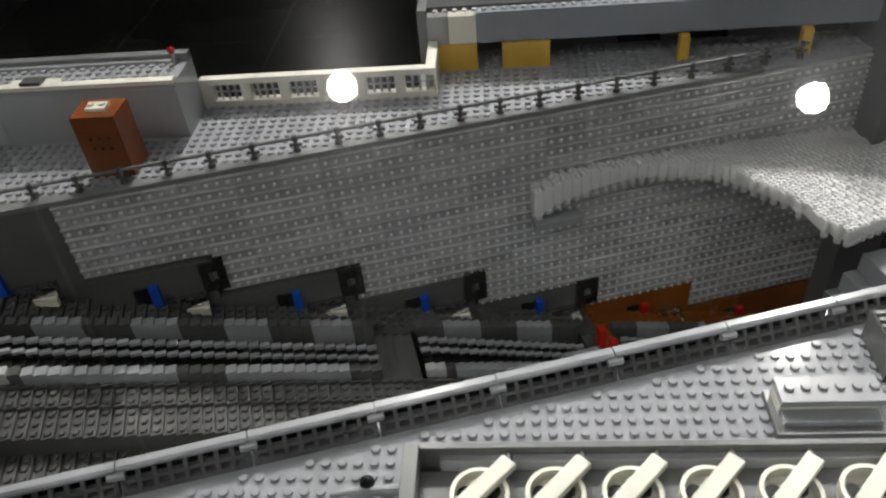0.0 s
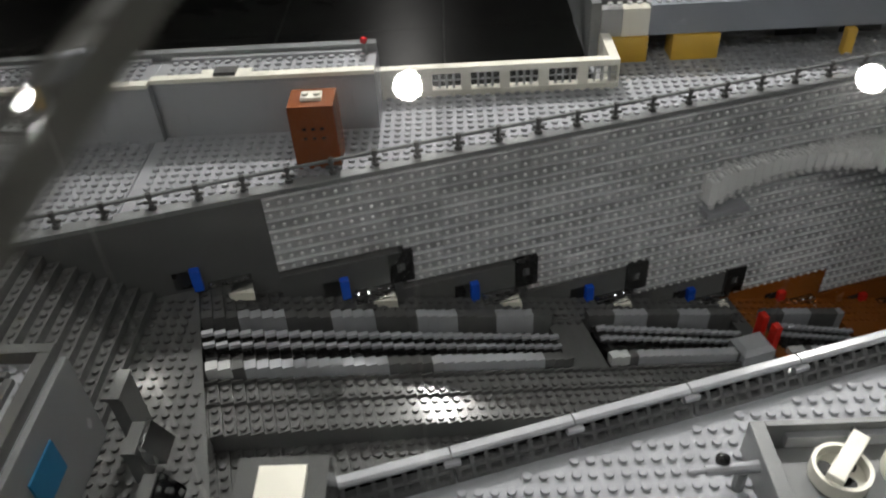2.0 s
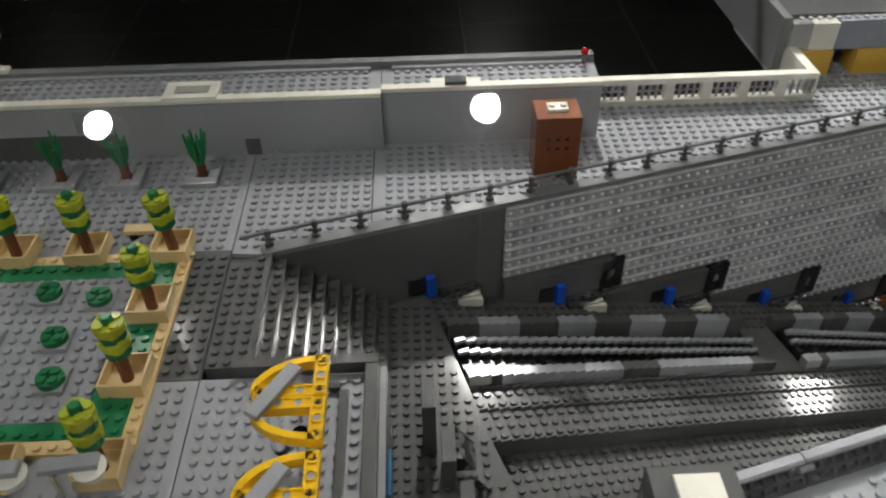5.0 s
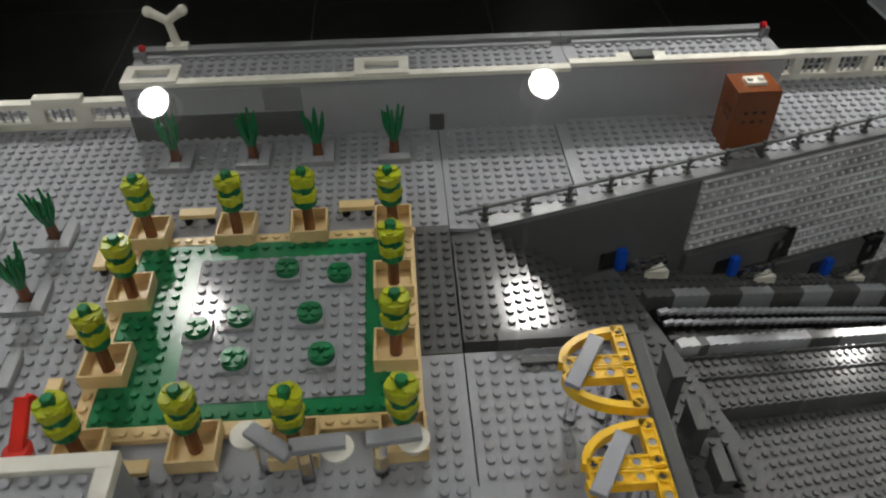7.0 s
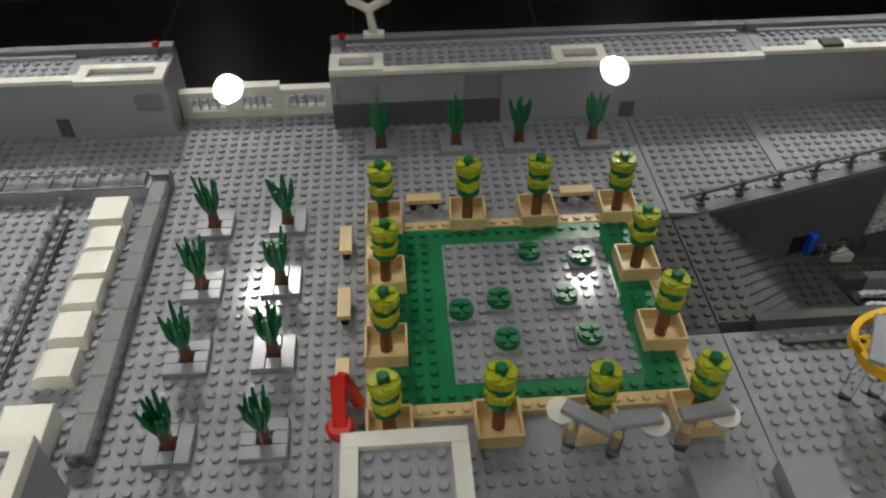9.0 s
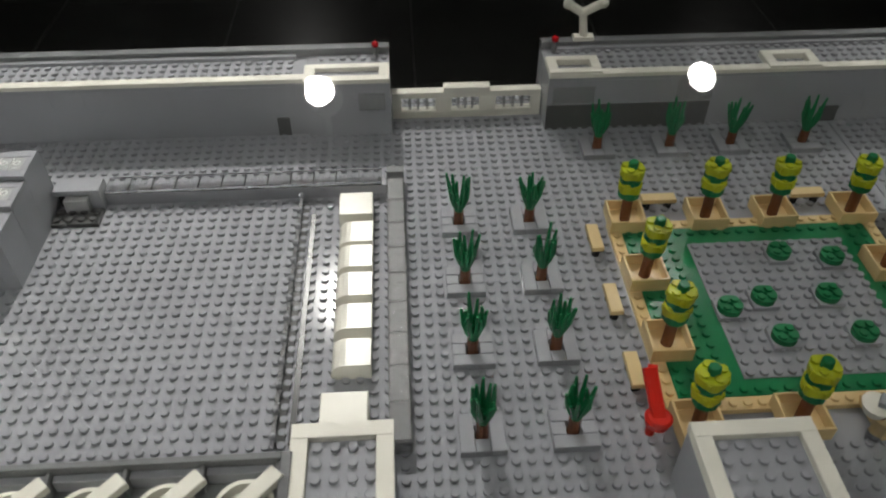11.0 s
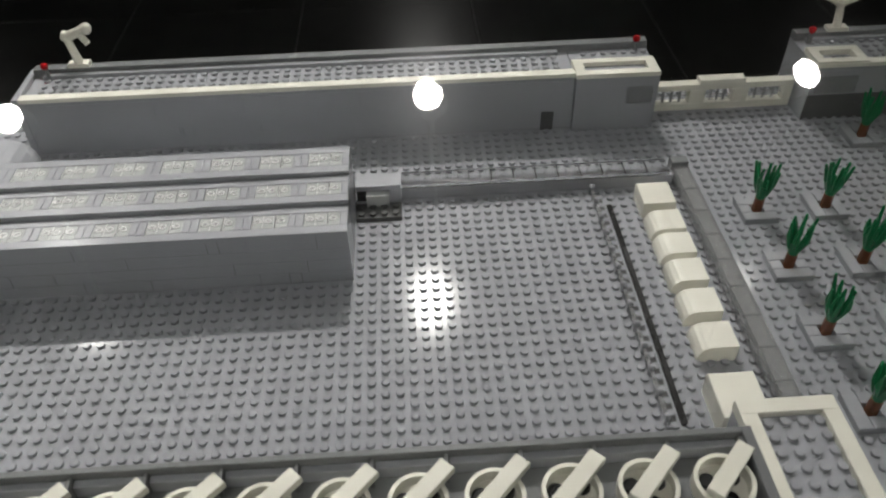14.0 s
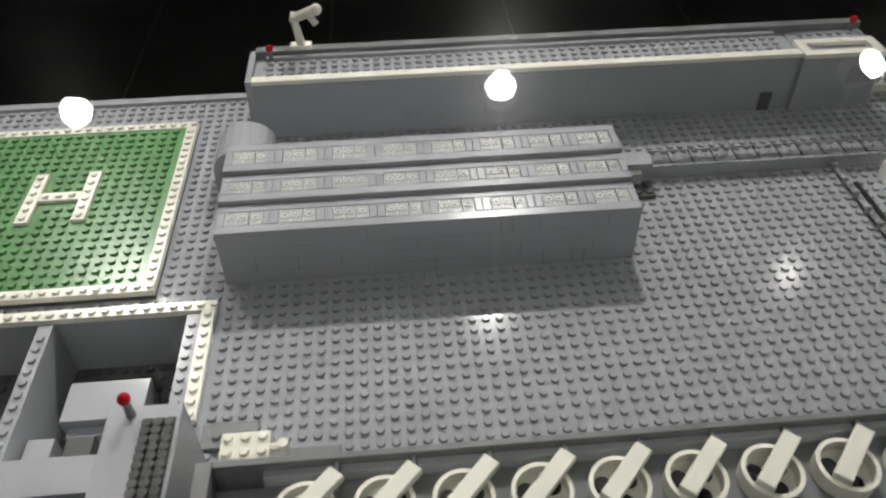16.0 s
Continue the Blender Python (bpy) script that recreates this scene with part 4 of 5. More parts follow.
# ---- shed with skylights ----
shed = thing("shed", (X(-150), Y(47), 0), "long light grey shed with three stepped rows of clear skylights", "building")
LEV = [(42.0, 45.3, 41.6), (45.3, 48.6, 44.8), (48.6, 52.1, 48.0)]
for l0, l1, z in LEV:
    part("body", Shape().kb(-166, -134, l0 + (0.02 if l0 > 42 else 0), l1, 0, z - 3.2), LBG, shed)
    lid = part("roof_strip", Shape().kb(-166, -134, l0 - 0.05, l0 + 0.8, z - 3.18, z).kb(-166, -134, l1 - 0.9, l1 - 0.06, z - 3.18, z), LBG, shed)
    for i in range(8):
        a = -166 + 4 * i
        part("roof_tile", Shape().kb(a + 0.01, a + 0.62, l0 + 0.81, l1 - 0.91, z - 3.18, z).kb(a + 3.42, a + 3.99, l0 + 0.81, l1 - 0.91, z - 3.18, z), LBG, lid)
        sk = part("skylight", Shape().kb(a + 0.64, a + 2.4, l0 + 0.82, l1 - 0.92, z - 3.1, z - 0.25).kb(a + 2.46, a + 3.4, l0 + 0.82, l1 - 0.92, z - 3.1, z - 0.25), CLEAR, lid, "clear skylight pieces")
        s = Shape()
        for b in (1.1, 1.9, 2.9):
            s.ring(X(a + b), Y((l0 + l1) / 2), z / 1000 - 0.0005, z / 1000 + 0.0002, 0.0014, 0.0025, 10)
            s.bx(X(a + b) - 0.0034, X(a + b) - 0.0028, Y(l0 + 0.85), Y(l1 - 0.95), z / 1000 - 0.0006, z / 1000 + 0.0001, 0.0001)
        part("skylight_studs", s, FROST, sk)
rr = random.Random(9)
for _ in range(16):
    k, c = rr.uniform(-165, -135), rr.randrange(4)
    part("joint", Shape().bx(X(k), X(k) + 0.0005, Y(42) - 0.0002, Y(42) + 0.001, (c * 9.6 + 0.4) / 1000, (c * 9.6 + 9.2) / 1000, 0), MBG, shed)
for c in range(1, 4):
    part("course_line", Shape().bx(X(-166) + 0.0005, X(-134) - 0.0005, Y(42) - 0.0001, Y(42) + 0.001, c * 0.0096 - 0.0002, c * 0.0096, 0), MBG, shed)
s = Shape()
s.prism_y([(X(-168) + 0.02 + 0.02 * math.cos(a * math.pi / 10), 0.020 + 0.016 * math.sin(a * math.pi / 10)) for a in range(11)] + [(X(-168), 0), (X(-168) + 0.04, 0)], Y(53.5), Y(58))
solo("rounded_annex", s, LBG, "light grey rounded annex beside the shed", "annex")
d = thing("glazed_door", (X(-132), Y(51), 0), "small doorway with a clear glazed block", "doorway")
part("lintel", Shape().kb(-133.9, -130, 51.2, 53, 14, 18), LBG, d)
part("glass_block", Shape().kb(-133, -131, 50.6, 51.6, 1, 13), CLEAR, d, "clear block with studs")
part("jamb", Shape().kb(-131, -130, 51.2, 53, 0, 13.95), LBG, d)
# Dark plate puts the shadow on the ground here into colour.
part("doormat", Shape().kb(-133.95, -130, 49.1, 51.15, 0, 3.2).studs(-134, -130, 49.1, 51.1, 3.2), DBG, d, "dark grey studded plate standing in for the doorway's shadow")
# Black block stands for the shade inside the doorway.
part("back", Shape().kb(-133.95, -131.02, 52, 53, 0, 13.95), BLACK, d)

# ---- low walls round the yard ----
wl = thing("yard_wall", (X(-117), Y(52.5), 0), "low grey wall with a clear top along the yard", "wall")
part("base", Shape().kb(-129.95, -105.6, 52, 53, 0, 9.4), LBG, wl)
for i in range(12):
    part("clear_cap", Shape().kb(-129.9 + 2 * i, -127.95 + 2 * i, 52, 54, 9.42, 12.4), POST, wl, "clear cap")
we = thing("yard_wall", (X(-104.9), Y(39), 0), "low clear-topped wall along the palm plaza", "wall")
part("base", Shape().kb(-105.5, -104.0, 25.5, 53, 0, 9.4), CAPS, we)
for i in range(9):
    part("clear_cap", Shape().kb(-105.4, -104.1, 25.6 + 3 * i, 28.57 + 3 * i, 9.42, 12.0), CAPS, we, "clear cap")
part("corner_post", Shape().kb(-105.5, -104, 53.02, 54, 0, 14), MBG, we)
kr = thing("groove_rail", (X(-111.5), Y(39), 0), "dark grey rail with small pegs across the yard", "rail")
# Raised black bar for a recessed channel, its shade put into the colour.
part("bar", Shape().kb(-112.05, -111.6, 26.5, 49.5, 0, 1.8), BLACK, kr)
part("bar", Shape().kb(-112.9, -112.3, 26.5, 51, 0, 1.4), DBG, kr)
peg = mesh_of("peg", Shape().cyl(0, 0, 0, 0.0052, 0.0018, 0.0014, 8).ball((0, 0, 0.006), 0.0022, 8, 5).bx(-0.001, 0.001, -0.006, 0.006, 0.003, 0.0045, 0.0003), LBG)
part("link", Shape().tube((X(-113), Y(26.8), 0.0042), (X(-113), Y(51.4), 0.0042), 0.0013, 8), CAPS, kr, "clear rod")
for i in range(13):
    p = new("peg", peg)
    p.parent = kr
    p.location = Vector((X(-113), Y(26.8 + 2.05 * i), 0)) - kr.location

wb = thing("white_block", (X(-108.2), Y(48.9), 0), "square cream-white block in the yard", "block", "white blocks in the yard")
part("body", Shape().kb(-109.5, -106.7, 47.4, 50.3, 0, 14.2, 0.0005), WHITE, wb)
prof = [(0, 0), (0.0225, 0), (0.0225, 0.0118), (0.0085, 0.0118), (0.0050, 0.0112), (0.0022, 0.0094), (0.0006, 0.0066), (0, 0.0032)]
cur = thing("white_curved_block", (0, 0, 0), "cream-white block with a rounded edge", "block", "white blocks in the yard")
part("body", Shape().prism_y(prof, 0, 0.0195), WHITE, cur)
for i, q in enumerate((44.4, 41.5, 38.4, 35.1, 31.7)):
    m = pose(X(-109.5), Y(q), 0)
    if i == 0:
        cur.matrix_basis = m
    else:
        copy_thing(cur, m)
wb2 = thing("white_block", (X(-108.4), Y(27), 0), "square cream-white block beside the gate tower", "block", "white blocks in the yard")
part("body", Shape().kb(-109.9, -106.8, 25.6, 29.2, 0, 15.5, 0.0005), WHITE, wb2)


def gate_tower(k0, k1, l1, z, label):
    t = thing("gate_tower", (X((k0 + k1) / 2), Y(l1 - 4), 0), label, "tower", "gate towers")
    part("wall", Shape().kb(k0 + 0.06, k1 - 0.06, l1 - 9, l1 - 0.06, 0, z - 6.4), LBG, t)
    part("roof", Shape().kb(k0 + 1, k1 - 1, l1 - 8, l1 - 1, z - 6.38, z - 3.4), LBG, t)
    part("roof_studs", Shape().studs(k0 + 1, k1 - 1, l1 - 8, l1 - 1, z - 3.4), LBG, t, kind="stuff")
    for a, b, c, d2 in ((k0, k1, l1 - 1, l1), (k0, k1, l1 - 9, l1 - 8), (k0, k0 + 1, l1 - 8, l1 - 1), (k1 - 1, k1, l1 - 8, l1 - 1)):
        part("rim", Shape().kb(a, b, c, d2, z - 6.38, z), WHITE, t, "cream-white rim")


gate_tower(-110.8, -105.0, 24.0, 48.5, "grey gate tower with a cream-white roof rim")
gate_tower(-88.1, -81.0, 22.9, 47.5, "grey gate tower with a cream-white roof rim beside the park")


# ---- fan banks ----
def fan():
    t = thing("fan", (0, 0, 0), "cream-white round fan with black vanes and a white blade", "fan", "fans in the banks")
    part("rim", Shape().ring(0, 0, 0, 0.008, 0.0112, 0.0132, 28), WHITE, t)
    part("dish", Shape().cyl(0, 0, 0, 0.002, 0.0112, n=24), WHITE, t)
    s = Shape()
    for a in range(3):
        c = 0.7 + a * 2 * math.pi / 3
        s.cyl(0.0068 * math.cos(c), 0.0068 * math.sin(c), 0.002, 0.0045, 0.0042, 0.0036, 10)
    s.cyl(0, 0, 0.002, 0.0075, 0.0030, n=10)
    part("vanes", s, BLACK, t, "glossy black vanes")
    m = Matrix.Rotation(radians(47), 3, "Z")
    bl = Shape().bx(-0.0155, 0.0155, -0.0039, 0.0039, 0.0085, 0.0125, 0.0004, lambda x, y, z: tuple(m @ Vector((x, y, z)) + Vector((0.003, 0.003, 0))))
    part("blade", bl, WHITE, t, "white tile blade")
    return t


FAN = fan()
first = True


def fan_bank(k0, k1, l1, z0, z, xs, back, label):
    global first
    t = thing("fan_bank", (X((k0 + k1) / 2), Y(l1 - 4), z0), label, "fan bank", "fan banks")
    part("tray", Shape().kb(k0, k1, l1 - 8, l1 - 0.9, z0 * 1000, z - 12), MBG, t)
    part("rear_rim", Shape().kb(k0, k1, l1 - 0.4, l1, z0 * 1000, z), MBG, t)
    part("end_rim", Shape().kb(k0 - 0.9, k0 - 0.02, l1 - 8, l1, z0 * 1000, z), MBG, t)
    part("end_rim", Shape().kb(k1 + 0.02, k1 + 0.6, l1 - 8, l1, z0 * 1000, z), MBG, t)
    for k in xs:
        part("rib", Shape().kb(k + 1.5, k + 1.75, l1 - 1.5, l1 - 0.42, z - 12, z - 2), MBG, t)
        part("back_panel", Shape().kb(k - 2.3, k + 1.45, l1 - 0.9, l1 - 0.42, z - 12, z - 4.5), LBG, t)
    for k in xs:
        m = pose(X(k), Y(l1 - back), (z - 12) / 1000 + 0.0005)
        if first:
            FAN.matrix_basis = m
            first = False
        else:
            copy_thing(FAN, m)


fan_bank(-163.2, -111.2, 22.1, 0.0, 50.0, [-125.3 - 4.12 * i for i in range(-3, 9)], 3.0, "grey tray holding a row of cream-white fans beside the yard")
fan_bank(-3.4, 36, 25.8, TZ, 4.0, [0.1 + 4.15 * i for i in range(8)], 3.0, "grey tray holding a row of cream-white fans below the terrace")
st = thing("white_plate", (X(-162.2), Y(24.7), 0), "white two by three stud block at the yard's edge", "block")
part("body", Shape().kb(-163.63, -160.75, 23.75, 25.6, 0, 30), WHITE, st)
s = Shape()
for i in range(3):
    for j in range(2):
        s.stud(X(-163.2 + i), Y(24.2 + j), 0.030)
part("studs", s, WHITE, st)
part("clip", Shape().tube((X(-160.75), Y(24.6), 0.027), (X(-160.1), Y(24.6), 0.027), 0.0022).cyl(X(-160.0), Y(24.6), 0.022, 0.031, 0.0026, n=10), WHITE, st)
nz = thing("nozzle", (X(-5), Y(23.5), TZ), "light grey nozzle at the tray's end", "nozzle")
part("barrel", Shape().tube((X(-3.9), Y(23.4), -0.004), (X(-7.4), Y(23.2), -0.004), 0.0030, 10, 0.0022), LBG, nz)
part("tip", Shape().tube((X(-7.4), Y(23.2), -0.004), (X(-8.4), Y(23.1), -0.004), 0.0014, 8), LBG, nz)
part("foot", Shape().cyl(X(-5.2), Y(23.3), TZ, -0.006, 0.003, n=8), MBG, nz)
part("knob", Shape().ball((X(-6.3), Y(23.7), -0.002), 0.0036), BLACK, nz, "black knob")

# ---- yellow frames on clear posts ----
def yellow_frame(k, q, z):
    t = thing("yellow_frame", (X(k), Y(q), 0), "bow-shaped yellow beam frame on clear posts with a grey tile", "beam frame", "yellow frames")
    s = Shape()
    zt = z / 1000
    H = 0.0062

    def beam(p, w, lift):
        """A flat bar that follows the points p in the plane."""
        left, right = [], []
        for i, (x, y) in enumerate(p):
            a, c = p[max(0, i - 1)], p[min(len(p) - 1, i + 1)]
            n = Vector((a[1] - c[1], c[0] - a[0])).normalized() * w / 2
            left.append((X(k) + x + n.x, Y(q) + y + n.y))
            right.append((X(k) + x - n.x, Y(q) + y - n.y))
        m = len(p)
        z0, z1 = zt - H, zt + lift
        v = [(*a, z1) for a in left] + [(*a, z1) for a in right] + [(*a, z0) for a in left] + [(*a, z0) for a in right]
        f = []
        for i in range(m - 1):
            f += [(m + i, m + i + 1, i + 1, i), (2 * m + i, 2 * m + i + 1, 3 * m + i + 1, 3 * m + i), (i, i + 1, 2 * m + i + 1, 2 * m + i), (m + i + 1, m + i, 3 * m + i, 3 * m + i + 1)]
        f += [(0, 2 * m, 3 * m, m), (m - 1, 2 * m - 1, 4 * m - 1, 3 * m - 1)]
        s.add(v, f)

    A, B = 0.0312, 0.0205
    arc = [(0.020 - A * math.sin(a), 0.0036 + (B - 0.0010) * math.cos(a)) for a in [i * math.pi / 28 for i in range(15)]]
    # Uncut holes: grey discs for the ground beneath, black crosses for shade.
    hole_discs, cross_marks = Shape(), Shape()
    for sign in (1, -1):
        beam([(x, sign * y) for x, y in arc], 0.0036, 0.0)
        # the upright and the straight bar: a solid core, two ribs and a ring round each hole's place
        beam([(0.0200, sign * 0.0006), (0.0200, sign * (B + 0.0048))], 0.0066, -0.0010)
        beam([(-0.0112, sign * 0.0036), (0.0172, sign * 0.0036)], 0.0060, -0.0010)
        for e in (-0.0028, 0.0028):
            beam([(0.0200 + e, sign * 0.0006), (0.0200 + e, sign * (B + 0.0048))], 0.0011, 0.0)
            beam([(-0.0112, sign * (0.0036 + e)), (0.0172, sign * (0.0036 + e))], 0.0011, 0.0)
        beam([(0.0166, sign * (B + 0.0043)), (0.0234, sign * (B + 0.0043))], 0.0011, 0.0)
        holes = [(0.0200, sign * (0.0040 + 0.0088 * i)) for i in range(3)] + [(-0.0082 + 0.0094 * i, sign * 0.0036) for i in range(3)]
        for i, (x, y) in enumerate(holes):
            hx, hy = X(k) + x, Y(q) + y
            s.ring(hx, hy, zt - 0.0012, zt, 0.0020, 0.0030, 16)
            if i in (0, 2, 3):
                cross_marks.bx(hx - 0.0018, hx + 0.0018, hy - 0.0006, hy + 0.0006, zt - 0.0012, zt - 0.0007, 0).bx(hx - 0.0006, hx + 0.0006, hy - 0.0018, hy - 0.00062, zt - 0.0012, zt - 0.0007, 0).bx(hx - 0.0006, hx + 0.0006, hy + 0.00062, hy + 0.0018, zt - 0.0012, zt - 0.0007, 0)
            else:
                hole_discs.cyl(hx, hy, zt - 0.0012, zt - 0.0007, 0.0019, n=12)
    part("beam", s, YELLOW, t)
    part("pin", hole_discs, LBG, t, "grey discs standing in for ground seen through the holes")
    part("axle_slot", cross_marks, BLACK, t, "black crosses standing in for shaded holes")
    m = Matrix.Rotation(radians(58), 3, "Z")
    part("tile", Shape().bx(-0.017, 0.017, -0.0038, 0.0038, zt + 0.0006, zt + 0.0036, 0.0004, lambda x, y, c: tuple(m @ Vector((x, y, 0)) + Vector((X(k) - 0.001, Y(q) + 0.002, c)))), LBG, t, "light grey tile")
    for x, y in ((0.012, 0.0), (-0.004, 0.0), (0.012, -0.016)):
        part("post", Shape().cyl(X(k) + x, Y(q) + y, 0, zt - H, 0.0036, n=16), POST, t, "clear post")


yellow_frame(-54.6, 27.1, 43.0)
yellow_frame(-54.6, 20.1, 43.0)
lg = thing("ledge", (X(-54), Y(33.5), 0), "dark grey raised ledge beside the ramp stairs", "ledge")
part("wall", Shape().kb(-59.0, -49.0, 33.3, 34.18, 0, 8), DBG, lg)
part("wall", Shape().kb(-49.9, -49.0, 8, 33.28, 0.02, 8), DBG, lg)
part("inner_wall", Shape().kb(-51.6, -51.0, 8, 31.5, 0, 4), DBG, lg)
part("inner_wall", Shape().kb(-57.6, -51.6, 31.6, 32.2, 0, 4), DBG, lg)
part("step_front", Shape().kb(-48.98, -48.5, 8, 33.9, -70, -1), MBG, lg)
part("blue_pane", Shape().kb(-48.48, -48.3, 25.0, 28.5, -42, -18), TBLUE, lg, "clear blue pane")
for i, (k, q, z) in enumerate(((-45.7, 34.6, -26), (-44.4, 31.6, -44), (-43.2, 28.4, -58))):
    p = thing("dark_pylon", (X(k), Y(q), -0.071), "upright dark grey panel standing on the ramp", "pylon", "pylons on the ramp")
    part("panel", Shape().kb(k - 0.5, k + 0.5, q - 2.2, q + 0.2, -71.5, z), DBG, p)
    part("cap", Shape().kb(k - 0.5, k + 0.5, q - 2.4, q + 0.4, z + 0.02, z + 3), DBG, p)
    if i:
        part("clear_slope", Shape().prism_y([(X(k + 0.55), z / 1000 - 0.014), (X(k + 2.0), z / 1000 - 0.014), (X(k + 0.75), z / 1000 + 0.002), (X(k + 0.55), z / 1000 + 0.002)], Y(q - 1.8), Y(q + 0.6)), POST, p, "clear slope piece")


# ---- dish stands, red lever, grey blocks ----
for k, q, a in ((-74.2, 24.9, -38), (-71.6, 24.0, 4), (-67.2, 24.2, 6)):
    t = thing("dish_stand", (X(k), Y(q), 0), "clear post with a white dish under a grey tile arm", "dish stand", "dish stands")
    part("post", Shape().cyl(X(k), Y(q), 0, 0.026, 0.0037, n=16), POST, t, "clear post")
    m = Matrix.Rotation(radians(a), 3, "Z")
    at = Vector((X(k), Y(q), 0))
    part("arm", Shape().bx(-0.006, 0.020, -0.0039, 0.0039, 0.0275, 0.0310, 0.0004, lambda x, y, z: tuple(m @ Vector((x, y, z)) + at)), LBG, t, "light grey tile arm")
    dx = m @ Vector((0.016 if a > -20 else -0.006, -0.002, 0)) + at
    part("dish", Shape().cyl(dx.x, dx.y, 0.021, 0.0274, 0.0050, 0.0078, 18), WHITE, t, "white dish")
rl = thing("red_lever", (X(-88.6), Y(26.5), 0), "red slide with a round foot beside the park", "slide")
s = Shape()
p0, p1 = Vector((X(-88.6), Y(28.4), 0.0325)), Vector((X(-88.5), Y(25.4), 0.0215))
ln = (p1 - p0).length
mm = (p1 - p0).to_track_quat("Y", "Z").to_matrix()
s.bx(-0.0037, 0.0037, 0, ln, -0.0032, 0.0, 0.0006, lambda x, y, z: tuple(mm @ Vector((x, y, z)) + p0))
part("slide", s, RED, rl)
part("leg", Shape().tube((X(-88.4), Y(28.5), 0.030), (X(-87.5), Y(28.9), 0.001), 0.0036, 4), RED, rl)
part("foot", Shape().cyl(X(-88.5), Y(25.6), 0.0155, 0.0215, 0.0062, 0.0072, 18, 0.0015).cyl(X(-88.5), Y(26.2), 0, 0.016, 0.0026, n=10), RED, rl)
for k0, k1 in ((-67.7, -64.0), (-62.1, -58.9)):
    b = thing("grey_block", (X((k0 + k1) / 2), Y(20.5), 0), "smooth light grey block on the plaza", "block", "grey blocks")
    part("body", Shape().kb(k0, k1, 17, 22, 0, 12, 0.0004), LBG, b)

# ---- bench-like box on the terrace ----
bx = thing("striped_box", (X(21), Y(30.5), TZ), "box of cream and light grey layers with studs on top", "box")
part("base", Shape().kb(17.8, 24.4, 27.9, 31.3, TZ * 1000, TZ * 1000 + 4), MBG, bx)
part("ramp", Shape().kb(18.3, 24.0, 28.5, 29.5, TZ * 1000 + 4, -13), LBG, bx)
part("body", Shape().kb(18.2, 24.1, 29.5, 31.1, TZ * 1000 + 4, -9.5), WHITE, bx)
part("top", Shape().kb(18.2, 24.3, 29.3, 31.3, -9.48, -6), LBG, bx)
part("studs", Shape().studs(18.4, 24.4, 29.9, 30.9, -6), LBG, bx)
mc = thing("grille_machine", (X(28), Y(33), TZ), "grey machine with a slatted grille and cream drum", "machine")
part("grille", Shape().kb(25.5, 27.5, 32.2, 36, TZ * 1000, 2), DBG, mc)
for i in range(6):
    part("slat", Shape().kb(25.6, 27.4, 32.4 + 0.6 * i, 32.7 + 0.6 * i, 2.02, 3.5), MBG, mc)
part("frame", Shape().kb(27.6, 28.4, 29, 36.5, TZ * 1000, 14), LBG, mc)
part("drum", Shape().cyl(X(31), Y(32.5), TZ, 0.012, 0.018, n=24), WHITE, mc, "cream drum")
lb = thing("cream_topped_block", (X(-31), Y(20.5), -0.1), "dark grey block with a cream tile on top", "block")
part("body", Shape().kb(-33.5, -28.5, 18, 22.6, -100, 26), DBG, lb)
part("tile", Shape().kb(-32.2, -29.6, 18.6, 21.8, 26.02, 29), WHITE, lb, "cream tile")

# ---- helipad ----
hp = thing("helipad", (X(-181), Y(52.6), 0), "sand green helipad with white border and white H", "helipad")
part("deck", Shape().kb(-190, -172.2, 42, 63.2, 0, 6.2), SAND, hp)
part("underside", Shape().kb(-191, -171.2, 41, 64.2, 0, 2.8), DBG, hp)
Hc = [(-184.2, -183.1, 49.8, 56.5), (-179.6, -178.5, 49.8, 56.5), (-183.08, -179.62, 52.6, 53.7)]
s = Shape()
for k in range(17):
    for q in range(21):
        x, y = -189.6 + k + 0.5, 42.1 + q + 0.5
        if not any(a - 0.3 < x < b + 0.3 and c - 0.3 < y < d2 + 0.3 for a, b, c, d2 in Hc):
            s.stud(X(x), Y(y), 0.0062)
part("deck_studs", s, SAND, hp, kind="stuff")
for a, b, c, d2 in ((-191, -171.2, 63.22, 64.2), (-191, -171.2, 41, 41.98), (-191, -190.02, 42, 63.2), (-172.18, -171.2, 42, 63.2)):
    e = part("border", Shape().kb(a, b, c, d2, 2.82, 7.0), WHITE, hp, "white studded border")
    part("border_studs", Shape().studs(a, b, c, d2, 7.0), WHITE, e, kind="stuff")
for a, b, c, d2 in Hc:
    s = Shape().kb(a, b, c, d2, 6.2, 9.0)
    if b - a < 2:
        for q in range(6):
            s.stud(X((a + b) / 2), Y(c + 0.6 + q * 1.1), 0.009)
    else:
        for k in range(3):
            s.stud(X(a + 0.6 + k * 1.1), Y((c + d2) / 2), 0.009)
    part("letter_bar", s, WHITE, hp, "white bar of the letter H")

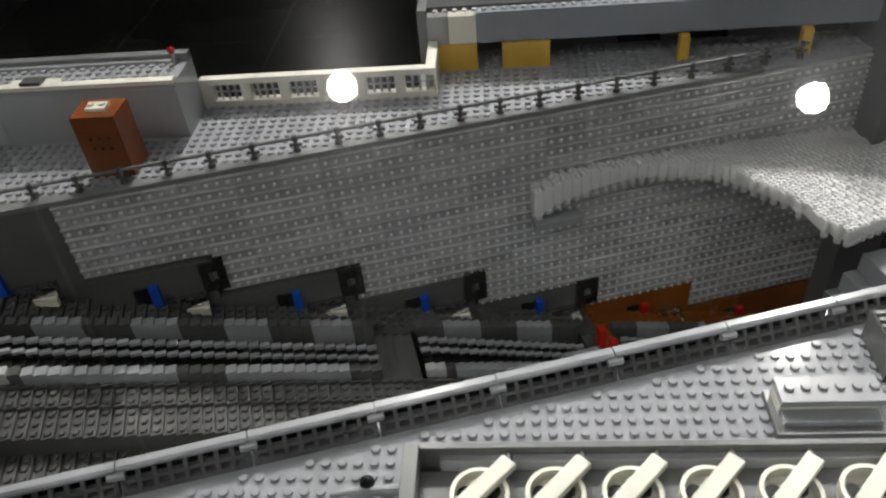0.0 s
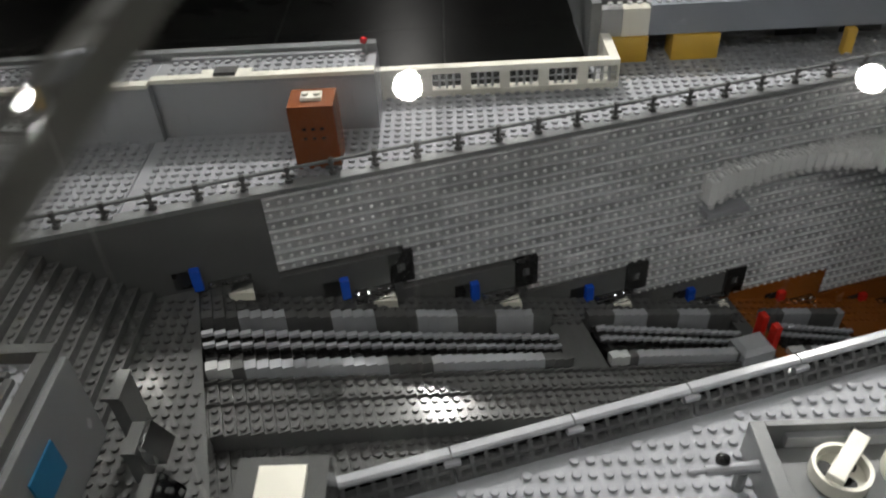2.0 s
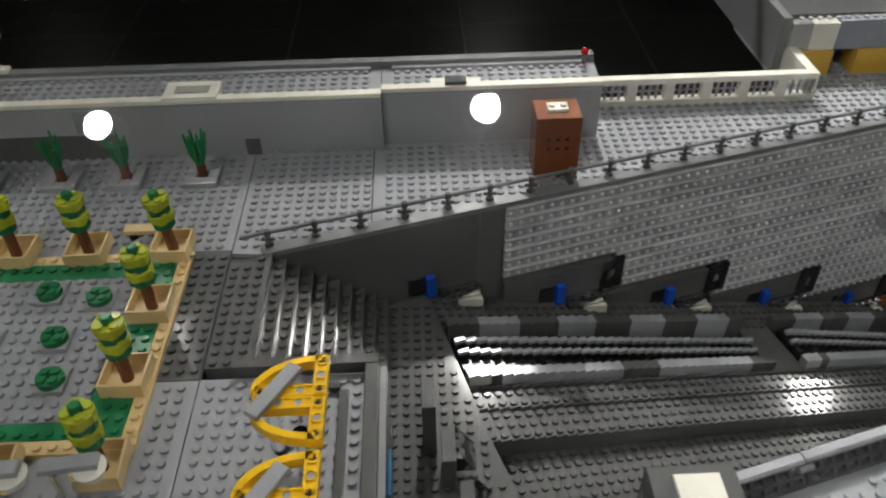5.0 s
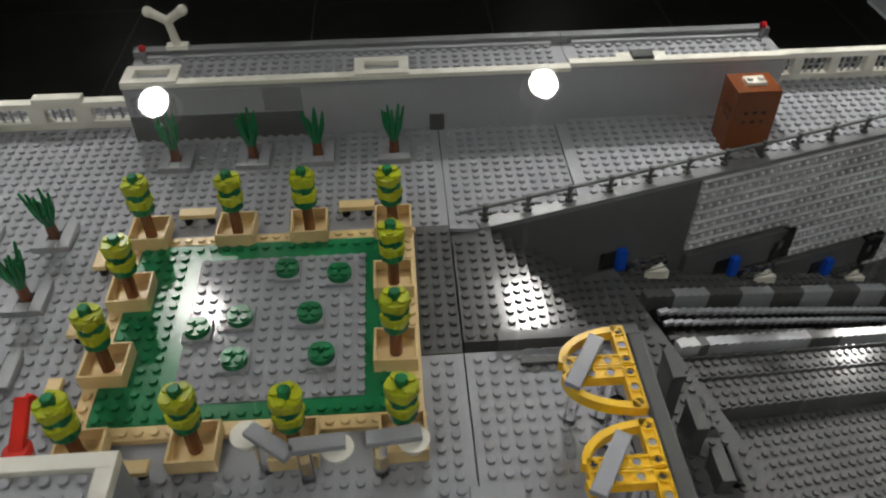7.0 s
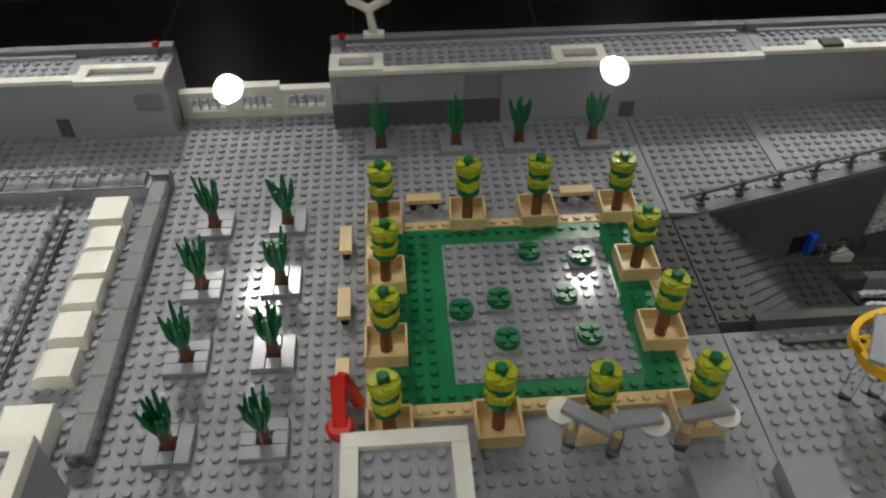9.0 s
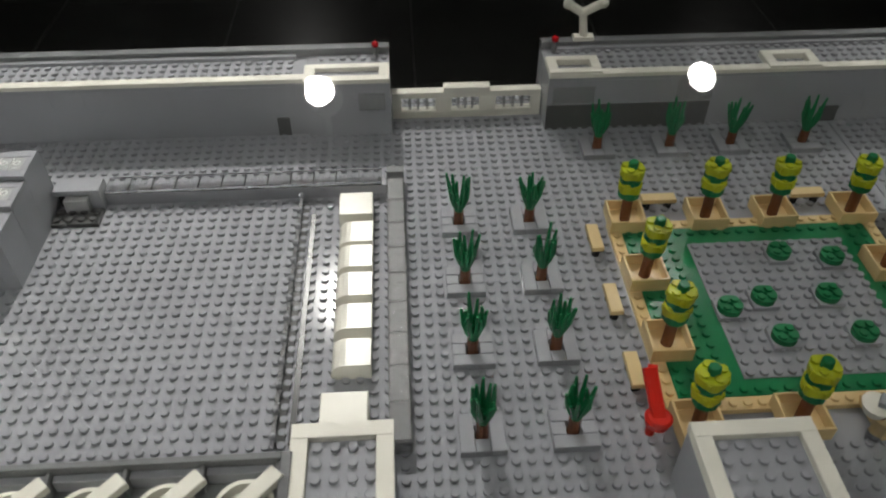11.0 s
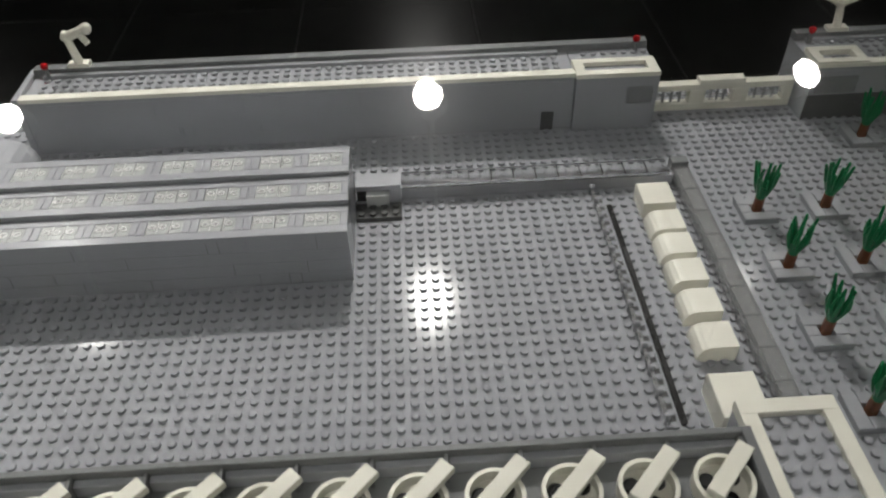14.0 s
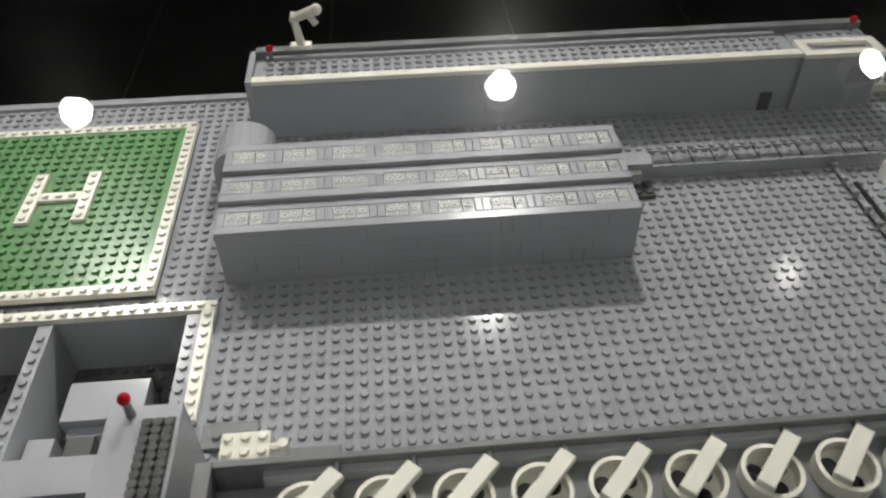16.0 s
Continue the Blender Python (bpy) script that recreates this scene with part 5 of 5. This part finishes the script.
# ---- open pit with a white rim ----
pit = thing("pit", (X(-180), Y(34), -0.06), "open grey pit with a white studded rim and machinery", "pit")
part("floor", Shape().kb(-200, -167.4, 10, 39, -46, -42), DBG, pit)
part("floor_studs", Shape().studs(-190, -168, 24, 39, -42), DBG, pit, kind="stuff")
part("wall", Shape().kb(-200, -166.4, 39.02, 40, -62, 0), LBG, pit)
part("wall", Shape().kb(-167.38, -166.4, 22, 39, -62, 0), LBG, pit)
for a, b, c, d2 in ((-200, -166.4, 39, 40), (-167.4, -166.4, 29.1, 38.98)):
    e = part("rim", Shape().kb(a, b, c, d2, 0.02, 4), WHITE, pit, "white studded rim")
    part("rim_studs", Shape().studs(a, b, c, d2, 4), WHITE, e, kind="stuff")
part("inner_rim", Shape().kb(-168.5, -167.42, 29.1, 38.9, -6, 2), LBG, pit)
part("inner_studs", Shape().studs(-168.5, -167.5, 29.3, 38.3, 2), LBG, pit, kind="stuff")
part("divider", Shape().kb(-179.3, -178.2, 22, 38.9, -56, 1), LBG, pit)
part("divider_studs", Shape().studs(-179.25, -178.25, 24, 38, 1), LBG, pit, kind="stuff")
part("machine", Shape().kb(-177.0, -171.3, 32.2, 35.6, -42, -22), LBG, pit, "light grey machine block")
part("machine_front", Shape().kb(-176.6, -171.6, 31.4, 32.18, -42, -28), LBG, pit)
for i in range(3):
    part("console", Shape().kb(-178 + 2.6 * i, -176.2 + 2.6 * i, 27.5, 30.0, -42, -12), (LBG, DBG, LBG)[i], pit)
part("front_wall", Shape().kb(-184, -170.2, 24.6, 27.3, -42, 2), LBG, pit)
col = part("column", Shape().kb(-168.9, -164.9, 18, 25.2, -42, 60), LBG, pit, "grey column with dark studded strips")
for i in range(3):
    a = -166.8 + 0.6 * i
    s = Shape().kb(a, a + 0.46, 18.2, 24.2, 60.02, 61.4)
    for q in range(11):
        s.stud(X(a + 0.23), Y(18.6 + q * 0.52), 0.0612, None, 8)
    part("strip", s, DBG, col)
part("foot", Shape().kb(-164.88, -163.9, 20, 24.4, -42, 16), DBG, col)
red_light(-167.6, 24.6, 60)

# Two studded patches in a darker grey than the base plate.
patch = thing("dark_plate", (X(-162), Y(25.5), 0), "mid grey studded patches on the yard's edge", "plate")
part("body", Shape().kb(-165.9, -162.3, 26.9, 28.8, 0.1, 3.2), MBG, patch)
part("body", Shape().kb(-160.7, -157.0, 24.8, 26.5, 0.1, 3.2), MBG, patch)
part("studs", Shape().studs(-165.4, -162.4, 27.3, 28.3, 3.2).studs(-160.4, -157.4, 25.2, 26.2, 3.2), MBG, patch)
